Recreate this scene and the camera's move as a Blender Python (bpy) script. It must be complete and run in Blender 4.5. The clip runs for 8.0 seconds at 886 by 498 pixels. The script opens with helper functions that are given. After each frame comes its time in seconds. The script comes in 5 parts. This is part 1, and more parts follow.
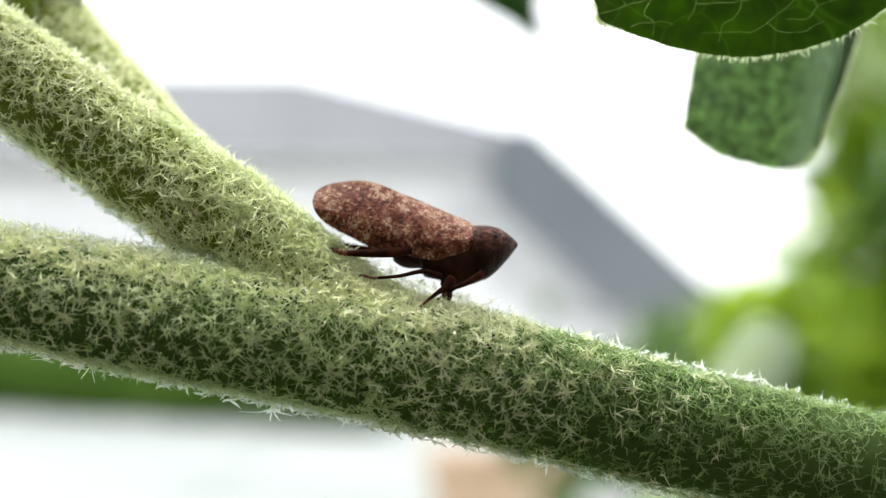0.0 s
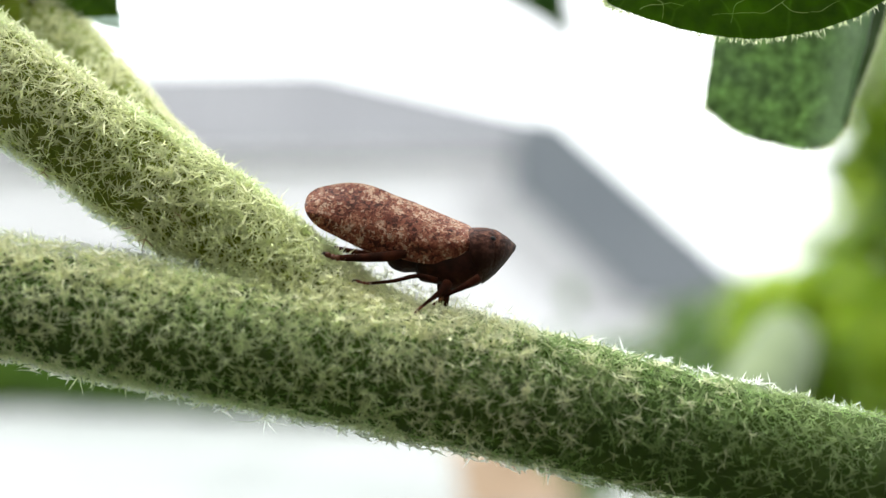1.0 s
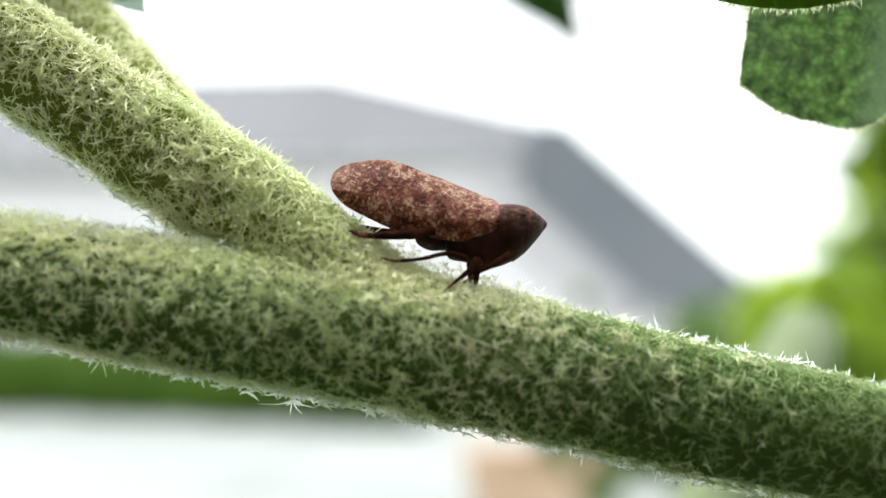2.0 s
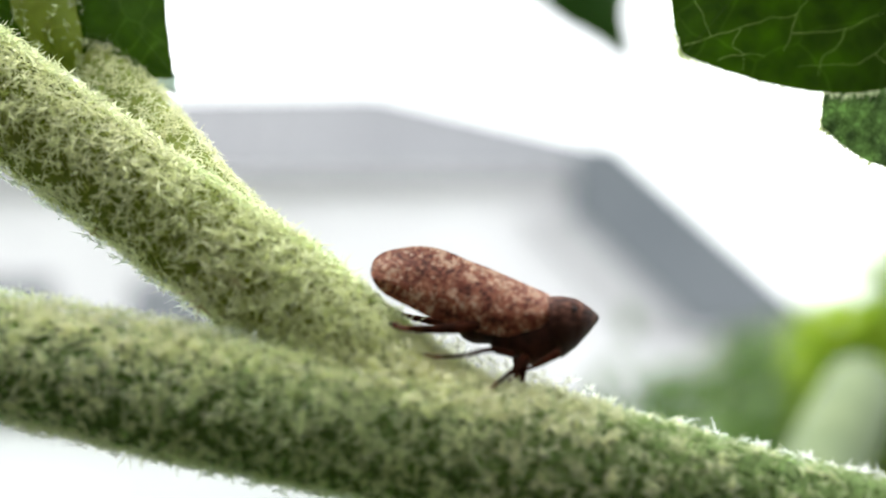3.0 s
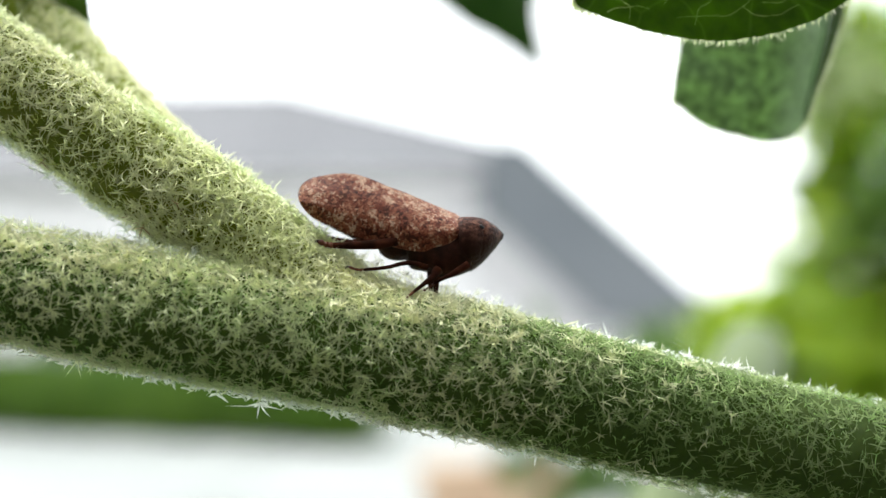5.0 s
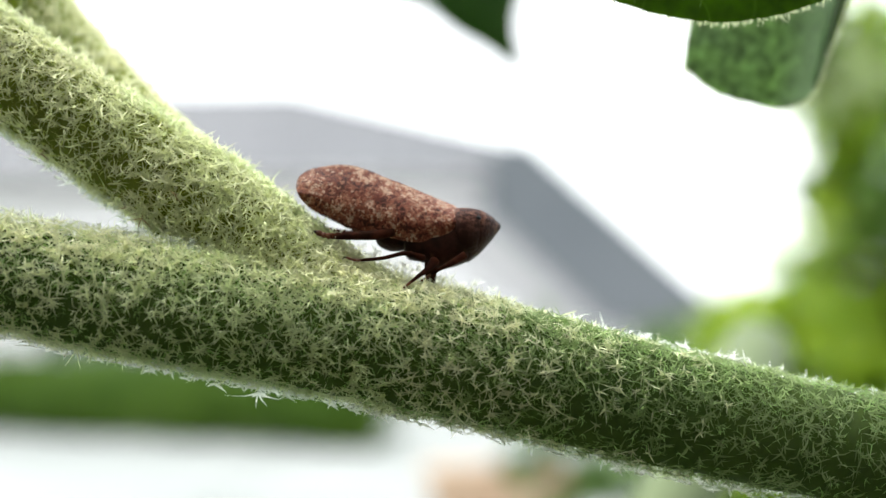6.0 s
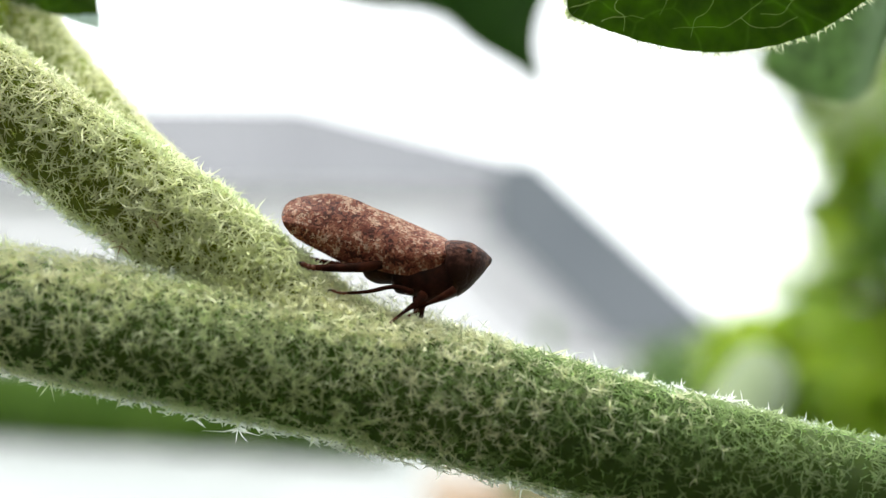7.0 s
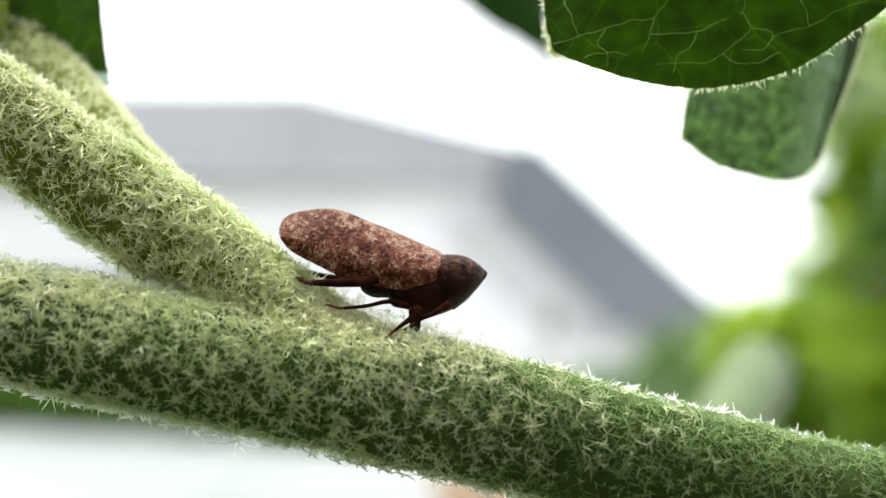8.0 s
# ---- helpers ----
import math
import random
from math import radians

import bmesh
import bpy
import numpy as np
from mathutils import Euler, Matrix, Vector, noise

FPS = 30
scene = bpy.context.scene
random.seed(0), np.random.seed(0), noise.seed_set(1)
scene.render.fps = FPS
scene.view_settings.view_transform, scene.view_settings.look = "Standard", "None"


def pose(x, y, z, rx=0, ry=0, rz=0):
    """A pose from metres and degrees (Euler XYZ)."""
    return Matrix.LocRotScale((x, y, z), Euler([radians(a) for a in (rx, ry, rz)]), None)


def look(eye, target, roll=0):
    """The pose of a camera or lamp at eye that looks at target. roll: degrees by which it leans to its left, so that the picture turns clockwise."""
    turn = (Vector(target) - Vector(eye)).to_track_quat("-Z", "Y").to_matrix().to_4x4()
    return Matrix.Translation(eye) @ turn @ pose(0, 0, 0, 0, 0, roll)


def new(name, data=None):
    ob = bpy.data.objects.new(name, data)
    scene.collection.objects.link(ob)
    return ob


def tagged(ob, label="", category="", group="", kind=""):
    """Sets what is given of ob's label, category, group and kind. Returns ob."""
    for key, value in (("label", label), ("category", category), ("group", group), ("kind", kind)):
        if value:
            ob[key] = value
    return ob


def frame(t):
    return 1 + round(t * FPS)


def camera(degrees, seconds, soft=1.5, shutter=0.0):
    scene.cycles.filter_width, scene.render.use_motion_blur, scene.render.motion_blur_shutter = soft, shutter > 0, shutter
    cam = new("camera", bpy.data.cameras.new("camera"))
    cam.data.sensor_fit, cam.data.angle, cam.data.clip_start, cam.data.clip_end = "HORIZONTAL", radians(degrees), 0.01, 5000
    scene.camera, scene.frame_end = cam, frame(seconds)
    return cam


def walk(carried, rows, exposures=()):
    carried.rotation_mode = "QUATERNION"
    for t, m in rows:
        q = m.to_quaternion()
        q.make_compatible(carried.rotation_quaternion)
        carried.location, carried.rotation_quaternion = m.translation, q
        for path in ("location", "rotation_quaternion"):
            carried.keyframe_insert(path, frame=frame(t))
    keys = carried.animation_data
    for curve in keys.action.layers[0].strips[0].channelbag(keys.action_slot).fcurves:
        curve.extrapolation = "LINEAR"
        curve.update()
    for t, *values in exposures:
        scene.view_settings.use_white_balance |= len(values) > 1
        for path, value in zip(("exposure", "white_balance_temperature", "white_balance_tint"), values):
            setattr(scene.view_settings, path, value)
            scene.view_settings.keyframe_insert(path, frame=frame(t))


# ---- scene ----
# The world is laid out round a plant 1.2 m above the ground; small things are given in millimetres round that point.
EYE = 1.2
PATH = [
    (0, 0.000, -46.448, 0.000, 0.000, 3.700, 0.000),
    (0.1, -0.031, -45.550, -0.398, 0.123, 3.826, 0.191),
    (0.2, 0.113, -45.313, 0.104, 0.281, 3.909, 0.075),
    (0.3, -0.009, -45.669, -0.138, -0.183, 3.673, 0.354),
    (0.4, 0.124, -44.926, 0.688, -0.236, 3.830, 0.184),
    (0.5, 0.471, -44.555, 0.922, 0.118, 3.817, 0.105),
    (0.6, 0.672, -44.282, 0.726, 0.175, 3.789, -0.310),
    (0.7, 1.013, -44.739, 1.377, 0.299, 3.714, -0.114),
    (0.8, 0.898, -45.463, 1.023, 0.437, 3.564, -0.022),
    (0.9, 1.016, -45.014, 0.390, 0.982, 3.377, -0.390),
    (1, 1.039, -45.083, 0.473, 1.134, 3.363, -0.574),
    (1.1, 1.072, -44.990, 1.326, 1.267, 3.387, -0.340),
    (1.2, 1.010, -45.404, 1.841, 1.381, 3.512, -0.034),
    (1.3, 0.734, -45.007, 2.349, 1.192, 3.390, -0.292),
    (1.4, 0.472, -44.488, 2.458, 1.146, 3.354, 0.167),
    (1.5, 0.255, -44.437, 0.725, 1.291, 3.453, -0.407),
    (1.6, 0.269, -43.994, 0.200, 1.340, 3.597, -0.333),
    (1.7, 0.154, -44.094, -0.448, 1.225, 3.555, -0.767),
    (2.8, 0.885, -43.222, 0.586, 2.598, 3.902, -0.565),
    (2.9, 0.517, -42.772, 1.602, 3.117, 4.525, -0.509),
    (3, 0.274, -41.822, 2.267, 3.779, 4.478, 0.155),
    (3.1, 0.130, -42.534, 1.606, 3.737, 4.355, -0.182),
    (3.2, 0.014, -42.915, 0.925, 3.177, 3.935, -0.421),
    (3.3, -0.299, -43.533, 0.128, 2.127, 4.080, -0.039),
    (3.4, 0.412, -44.911, 0.844, 1.515, 4.060, 0.168),
    (3.5, 0.178, -45.891, 1.122, 0.651, 3.983, -0.037),
    (3.6, 0.885, -47.157, 1.114, 0.586, 3.788, -0.104),
    (3.7, 0.697, -46.648, 0.606, 0.343, 3.551, 0.130),
    (3.8, 0.849, -46.430, 0.867, 0.507, 3.568, -0.070),
    (3.9, 0.570, -45.994, 0.932, 0.399, 3.661, -0.419),
    (4, 0.374, -45.347, 0.994, 0.322, 3.836, -0.510),
    (4.1, 0.350, -44.767, 0.795, 0.463, 3.801, -0.347),
    (4.2, 0.213, -45.028, 0.777, 0.460, 3.729, -0.312),
    (4.3, 0.208, -45.403, 0.508, 0.334, 3.739, -0.509),
    (4.4, -0.009, -45.053, 0.231, 0.324, 3.803, -0.411),
    (4.5, 0.117, -45.265, 0.171, -0.075, 4.078, -0.426),
    (4.6, 0.096, -45.523, -0.655, -0.285, 3.780, -0.200),
    (4.7, 0.142, -46.362, -0.651, -0.598, 3.935, -0.582),
    (5.8, 0.201, -46.382, -1.897, -0.141, 4.667, -0.807),
    (5.9, 0.037, -46.429, -1.593, -0.503, 4.324, -0.913),
    (6, 0.515, -46.567, -1.299, -0.148, 4.450, -0.680),
    (6.1, 0.379, -46.321, -1.476, -0.309, 4.528, -0.676),
    (6.2, 0.718, -46.208, -0.272, 0.024, 4.886, -0.360),
    (6.3, 0.907, -45.883, 0.105, 0.456, 4.963, -0.303),
    (6.4, 0.701, -45.220, 0.088, 0.449, 4.880, -0.175),
    (6.5, 0.496, -44.691, -0.165, 0.386, 4.878, -0.218),
    (6.6, 0.185, -43.035, -0.142, 0.268, 5.056, 0.350),
    (6.7, 0.540, -42.733, -1.608, 0.488, 4.977, 0.277),
    (6.8, 0.437, -42.862, -2.301, -0.089, 5.014, -0.529),
    (6.9, 0.635, -43.473, -1.738, -0.289, 5.056, 0.088),
    (7, 1.099, -45.135, -0.486, 0.080, 5.144, 0.278),
    (7.1, 1.163, -47.050, 0.356, 0.132, 5.289, 0.275),
    (7.2, 1.814, -48.309, 0.996, 0.265, 5.363, 0.374),
    (7.3, 1.865, -47.864, 0.557, 0.057, 5.225, 0.193),
    (7.4, 1.407, -47.201, -0.388, -0.534, 5.207, 0.331),
    (7.5, 1.340, -47.342, -0.894, -0.404, 5.368, 0.196),
    (7.6, 1.402, -47.573, -0.343, -0.454, 4.994, 0.227),
    (7.7, 1.877, -47.507, 0.275, 0.090, 5.025, -0.236),
    (7.8, 1.863, -46.635, -0.017, 0.648, 4.791, 0.048),
    (7.9, 1.443, -45.810, 0.572, 0.443, 4.795, -0.045),
    (8, 1.407, -45.787, 0.523, 0.259, 4.484, 0.129),
]


def carried_pose(x, y, z, yaw, pitch, roll):
    """A camera pose from millimetres round the plant and degrees."""
    return pose(x / 1000, y / 1000, EYE + z / 1000, 0, 0, yaw) @ pose(0, 0, 0, 90 + pitch) @ pose(0, 0, 0, 0, 0, roll)


cam = camera(40.0, 8.0, soft=1.4)
cam.data.dof.use_dof = True
cam.data.dof.focus_distance = 0.0450
cam.data.dof.aperture_fstop = 29.0
walk(cam, [(t, carried_pose(*row)) for t, *row in PATH], exposures=[(0, 0.75), (8, 0.75)])

# ---- overcast daylight ----
SUN_UP, SUN_TURN = 66, 300
world = bpy.data.worlds.new("overcast_sky")
scene.world = world
world.use_nodes = True
wn, wl = world.node_tree.nodes, world.node_tree.links
wn.clear()
sky = wn.new("ShaderNodeTexSky")
sky.sky_type = "NISHITA"
sky.sun_disc = False
sky.sun_elevation, sky.sun_rotation = radians(SUN_UP), radians(SUN_TURN)
sky.dust_density, sky.air_density = 6.0, 1.0
sky_bg = wn.new("ShaderNodeBackground")
sky_bg.inputs["Strength"].default_value = 0.03
cloud_bg = wn.new("ShaderNodeBackground")
cloud_bg.inputs["Color"].default_value = (0.96, 1.0, 1.0, 1)
cloud_bg.inputs["Strength"].default_value = 1.5
sky_sum = wn.new("ShaderNodeAddShader")
sky_out = wn.new("ShaderNodeOutputWorld")
wl.new(sky.outputs[0], sky_bg.inputs[0])
wl.new(sky_bg.outputs[0], sky_sum.inputs[0])
wl.new(cloud_bg.outputs[0], sky_sum.inputs[1])
wl.new(sky_sum.outputs[0], sky_out.inputs[0])
sun_data = bpy.data.lights.new("sun", "SUN")
sun_data.energy, sun_data.angle, sun_data.color = 1.0, radians(24), (1.0, 0.97, 0.92)
sun = new("sun", sun_data)
sun.matrix_world = look(Vector((math.sin(radians(SUN_TURN)) * math.cos(radians(SUN_UP)), math.cos(radians(SUN_TURN)) * math.cos(radians(SUN_UP)), math.sin(radians(SUN_UP)))) * 30, (0, 0, 0))


# ---- materials ----
def material(name, base, rough=0.6, spots=None, scale=50.0, spread=(0.4, 0.6), fine=0.25, bump=0.2, bump_scale=200.0, through_light=0.0, vary=0.0, thin=None, detail=5.0, spec=0.5, clear_share=0.0, soft_depth=0.0):
    """Two colours mixed by noise, fine grain, bump; through_light: the share of light that a leaf or hair lets through."""
    m = bpy.data.materials.new(name)
    m.use_nodes = True
    nodes, links = m.node_tree.nodes, m.node_tree.links
    bsdf = nodes["Principled BSDF"]
    out = nodes["Material Output"]
    coord = nodes.new("ShaderNodeTexCoord")
    big = nodes.new("ShaderNodeTexNoise")
    big.inputs["Scale"].default_value, big.inputs["Detail"].default_value = scale, detail
    links.new(coord.outputs["Object"], big.inputs["Vector"])
    ramp = nodes.new("ShaderNodeValToRGB")
    ramp.color_ramp.elements[0].position, ramp.color_ramp.elements[1].position = spread
    ramp.color_ramp.elements[0].color = (*base, 1)
    ramp.color_ramp.elements[1].color = (*(spots or base), 1)
    links.new(big.outputs["Fac"], ramp.inputs["Fac"])
    grain = nodes.new("ShaderNodeTexNoise")
    grain.inputs["Scale"].default_value, grain.inputs["Detail"].default_value = bump_scale, 4
    links.new(coord.outputs["Object"], grain.inputs["Vector"])
    lift = nodes.new("ShaderNodeMapRange")
    lift.inputs["To Min"].default_value, lift.inputs["To Max"].default_value = 1 - fine, 1 + fine
    links.new(grain.outputs["Fac"], lift.inputs["Value"])
    tone = nodes.new("ShaderNodeMix")
    tone.data_type, tone.blend_type = "RGBA", "MULTIPLY"
    tone.inputs["Factor"].default_value = 1.0
    links.new(ramp.outputs["Color"], tone.inputs["A"])
    links.new(lift.outputs["Result"], tone.inputs["B"])
    colour = tone.outputs["Result"]
    if vary:
        geo = nodes.new("ShaderNodeNewGeometry")
        each = nodes.new("ShaderNodeMapRange")
        each.inputs["To Min"].default_value, each.inputs["To Max"].default_value = 1 - vary, 1 + vary
        links.new(geo.outputs["Random Per Island"], each.inputs["Value"])
        more = nodes.new("ShaderNodeMix")
        more.data_type, more.blend_type = "RGBA", "MULTIPLY"
        more.inputs["Factor"].default_value = 1.0
        links.new(colour, more.inputs["A"])
        links.new(each.outputs["Result"], more.inputs["B"])
        colour = more.outputs["Result"]
    links.new(colour, bsdf.inputs["Base Color"])
    bsdf.inputs["Roughness"].default_value = rough
    bsdf.inputs["Specular IOR Level"].default_value = spec
    if bump:
        relief = nodes.new("ShaderNodeBump")
        relief.inputs["Strength"].default_value = bump
        relief.inputs["Distance"].default_value = 0.5 / bump_scale
        links.new(grain.outputs["Fac"], relief.inputs["Height"])
        links.new(relief.outputs["Normal"], bsdf.inputs["Normal"])
    if through_light:
        clear = nodes.new("ShaderNodeBsdfTranslucent")
        if thin:
            clear.inputs["Color"].default_value = (*thin, 1)
        else:
            links.new(colour, clear.inputs["Color"])
        both = nodes.new("ShaderNodeMixShader")
        both.inputs["Fac"].default_value = through_light
        links.new(bsdf.outputs[0], both.inputs[1])
        links.new(clear.outputs[0], both.inputs[2])
        links.new(both.outputs[0], out.inputs["Surface"])
        if clear_share:
            glassy = nodes.new("ShaderNodeBsdfTransparent")
            last = nodes.new("ShaderNodeMixShader")
            last.inputs["Fac"].default_value = clear_share
            links.new(both.outputs[0], last.inputs[1])
            links.new(glassy.outputs[0], last.inputs[2])
            links.new(last.outputs[0], out.inputs["Surface"])
    if soft_depth:
        bsdf.inputs["Subsurface Weight"].default_value = 0.6
        bsdf.inputs["Subsurface Radius"].default_value = (0.7, 1.0, 0.2)
        bsdf.inputs["Subsurface Scale"].default_value = soft_depth
    return m


def veined(name, base, vein, scale, width=0.06, through_light=0.3, thin=(0.1, 0.2, 0.02), quilt=0.0):
    """A leaf's skin with a net of fine paler veins between its built ones."""
    m = material(name, base, 0.6, tuple(c * 1.35 for c in base), 300.0, (0.35, 0.7), 0.3, 0.35, 2600.0, through_light, thin=thin, spec=0.2)
    nodes, links = m.node_tree.nodes, m.node_tree.links
    bsdf = nodes["Principled BSDF"]
    was = bsdf.inputs["Base Color"].links[0].from_socket
    coord = nodes.new("ShaderNodeTexCoord")
    warp = nodes.new("ShaderNodeTexNoise")
    warp.inputs["Scale"].default_value = scale * 0.6
    push = nodes.new("ShaderNodeMixRGB")
    push.blend_type = "LINEAR_LIGHT"
    push.inputs["Fac"].default_value = 0.0001 if quilt else 0.0012
    links.new(coord.outputs["Object"], warp.inputs["Vector"])
    links.new(coord.outputs["Object"], push.inputs["Color1"])
    links.new(warp.outputs["Color"], push.inputs["Color2"])
    net = nodes.new("ShaderNodeTexVoronoi")
    net.feature = "DISTANCE_TO_EDGE"
    net.inputs["Scale"].default_value = scale
    links.new(push.outputs["Color"], net.inputs["Vector"])
    edge = nodes.new("ShaderNodeMapRange")
    edge.inputs["From Max"].default_value = width
    edge.inputs["To Min"].default_value, edge.inputs["To Max"].default_value = 0.3, 0.0
    links.new(net.outputs["Distance"], edge.inputs["Value"])
    mix = nodes.new("ShaderNodeMixRGB")
    mix.inputs["Color2"].default_value = (*vein, 1)
    links.new(edge.outputs["Result"], mix.inputs["Fac"])
    links.new(was, mix.inputs["Color1"])
    links.new(mix.outputs["Color"], bsdf.inputs["Base Color"])
    clear = next(n for n in nodes if n.type == "BSDF_TRANSLUCENT")
    glow = nodes.new("ShaderNodeMixRGB")
    glow.inputs["Color1"].default_value = (*thin, 1)
    glow.inputs["Color2"].default_value = (*(min(1, c * (0.3 if quilt else 1.9) + 0.03) for c in thin), 1)
    links.new(edge.outputs["Result"], glow.inputs["Fac"])
    blotch = nodes.new("ShaderNodeTexNoise")
    blotch.inputs["Scale"].default_value, blotch.inputs["Detail"].default_value = scale * (0.7 if quilt else 2.6), 6
    links.new(coord.outputs["Object"], blotch.inputs["Vector"])
    range_node = nodes.new("ShaderNodeMapRange")
    range_node.inputs["From Min"].default_value, range_node.inputs["From Max"].default_value = 0.3, 0.7
    range_node.inputs["To Min"].default_value, range_node.inputs["To Max"].default_value = (0.2, 1.8) if quilt else (0.6, 1.35)
    links.new(blotch.outputs["Fac"], range_node.inputs["Value"])
    tint = nodes.new("ShaderNodeMix")
    tint.data_type, tint.blend_type = "RGBA", "MULTIPLY"
    tint.inputs["Factor"].default_value = 1.0
    links.new(glow.outputs["Color"], tint.inputs["A"])
    links.new(range_node.outputs["Result"], tint.inputs["B"])
    links.new(tint.outputs["Result"], clear.inputs["Color"])
    if quilt:
        edge.inputs["To Min"].default_value = 0.5
        swell = nodes.new("ShaderNodeBump")
        swell.inputs["Strength"].default_value, swell.inputs["Distance"].default_value = quilt, 0.3 / scale
        links.new(net.outputs["Distance"], swell.inputs["Height"])
        relief = next(n for n in nodes if n.type == "BUMP" and n != swell)
        links.new(swell.outputs["Normal"], relief.inputs["Normal"])
        links.new(relief.outputs["Normal"], clear.inputs["Normal"])
    return m


def mottled_wing():
    """Leathery brown wing with tan and dark flecks."""
    m = material("mottled_wing", (0.07, 0.018, 0.009), 0.5, (0.17, 0.075, 0.045), 1700.0, (0.42, 0.6), 0.45, 0.5, 9000.0, spec=0.14)
    nodes, links = m.node_tree.nodes, m.node_tree.links
    bsdf = nodes["Principled BSDF"]
    was = bsdf.inputs["Base Color"].links[0].from_socket
    coord = nodes.new("ShaderNodeTexCoord")
    warp = nodes.new("ShaderNodeTexNoise")
    warp.inputs["Scale"].default_value, warp.inputs["Detail"].default_value = 6000.0, 2.0
    links.new(coord.outputs["Object"], warp.inputs["Vector"])
    push = nodes.new("ShaderNodeMixRGB")
    push.blend_type = "LINEAR_LIGHT"
    push.inputs["Fac"].default_value = 0.00016
    links.new(coord.outputs["Object"], push.inputs["Color1"])
    links.new(warp.outputs["Color"], push.inputs["Color2"])
    fleck = nodes.new("ShaderNodeTexVoronoi")
    fleck.inputs["Scale"].default_value = 8600.0
    links.new(push.outputs["Color"], fleck.inputs["Vector"])
    pick = nodes.new("ShaderNodeSeparateColor")
    links.new(fleck.outputs["Color"], pick.inputs["Color"])
    patch = nodes.new("ShaderNodeTexNoise")
    patch.inputs["Scale"].default_value, patch.inputs["Detail"].default_value = 1800.0, 4.0
    links.new(coord.outputs["Object"], patch.inputs["Vector"])
    # paler flecks gather along the upper margin
    where = nodes.new("ShaderNodeSeparateXYZ")
    links.new(coord.outputs["Object"], where.inputs["Vector"])
    slope = nodes.new("ShaderNodeMath")
    slope.operation = "MULTIPLY_ADD"
    slope.inputs[1].default_value = 0.435
    links.new(where.outputs["X"], slope.inputs[0])
    links.new(where.outputs["Z"], slope.inputs[2])
    upper = nodes.new("ShaderNodeMapRange")
    upper.inputs["From Min"].default_value, upper.inputs["From Max"].default_value = 0.0022, 0.0029
    upper.inputs["To Min"].default_value, upper.inputs["To Max"].default_value = 0.0, 0.15
    links.new(slope.outputs[0], upper.inputs["Value"])
    total = nodes.new("ShaderNodeMath")
    total.operation = "MULTIPLY_ADD"
    total.inputs[1].default_value = 0.5
    links.new(pick.outputs["Red"], total.inputs[0])
    links.new(patch.outputs["Fac"], total.inputs[2])
    total_up = nodes.new("ShaderNodeMath")
    links.new(total.outputs[0], total_up.inputs[0])
    links.new(upper.outputs["Result"], total_up.inputs[1])
    ramp = nodes.new("ShaderNodeValToRGB")
    ramp.color_ramp.elements[0].color, ramp.color_ramp.elements[0].position = (0.05, 0.013, 0.007, 1), 0.48
    ramp.color_ramp.elements[1].color, ramp.color_ramp.elements[1].position = (0.57, 0.37, 0.26, 1), 1.0
    for at, colour in ((0.58, (0.13, 0.03, 0.016, 1)), (0.7, (0.22, 0.062, 0.034, 1)), (0.82, (0.27, 0.095, 0.054, 1)), (0.91, (0.39, 0.18, 0.105, 1))):
        ramp.color_ramp.elements.new(at).color = colour
    links.new(total_up.outputs[0], ramp.inputs["Fac"])
    mix = nodes.new("ShaderNodeMixRGB")
    mix.inputs["Fac"].default_value = 0.8
    links.new(was, mix.inputs["Color1"])
    links.new(ramp.outputs["Color"], mix.inputs["Color2"])
    speck = nodes.new("ShaderNodeTexNoise")
    speck.inputs["Scale"].default_value, speck.inputs["Detail"].default_value = 15000.0, 2.0
    links.new(coord.outputs["Object"], speck.inputs["Vector"])
    depth = nodes.new("ShaderNodeMapRange")
    depth.inputs["From Min"].default_value, depth.inputs["From Max"].default_value = 0.35, 0.65
    depth.inputs["To Min"].default_value, depth.inputs["To Max"].default_value = 0.55, 1.25
    links.new(speck.outputs["Fac"], depth.inputs["Value"])
    grainy = nodes.new("ShaderNodeMix")
    grainy.data_type, grainy.blend_type = "RGBA", "MULTIPLY"
    grainy.inputs["Factor"].default_value = 1.0
    links.new(mix.outputs["Color"], grainy.inputs["A"])
    links.new(depth.outputs["Result"], grainy.inputs["B"])
    links.new(grainy.outputs["Result"], bsdf.inputs["Base Color"])
    return m


STEM = material("downy_stem_skin", (0.05, 0.09, 0.017), 0.75, (0.085, 0.13, 0.026), 220.0, (0.3, 0.7), 0.3, 0.4, 4000.0, spec=0.2, soft_depth=0.0004)
BRANCH = material("downy_branch_skin", (0.12, 0.15, 0.02), 0.75, (0.18, 0.205, 0.03), 220.0, (0.3, 0.7), 0.3, 0.4, 4000.0, spec=0.2, soft_depth=0.0004)
HAIR = material("white_down", (0.84, 0.91, 0.6), 0.35, (0.92, 0.95, 0.68), 120.0, (0.4, 0.6), 0.05, 0.0, 900.0, 0.78, 0.12, detail=1.0, clear_share=0.1, spec=0.4)
HAIR_YELLOW = material("yellowish_down", (0.86, 0.89, 0.6), 0.35, (0.94, 0.94, 0.7), 120.0, (0.4, 0.6), 0.05, 0.0, 900.0, 0.78, 0.12, detail=1.0, clear_share=0.1, spec=0.4)
# down of the stem's right end: greener, and darkened to put in leaf shade
HAIR_SHADED = material("shaded_greenish_down", (0.38, 0.5, 0.22), 0.35, (0.5, 0.61, 0.31), 120.0, (0.4, 0.6), 0.05, 0.0, 900.0, 0.78, 0.2, detail=1.0, clear_share=0.3, spec=0.3)
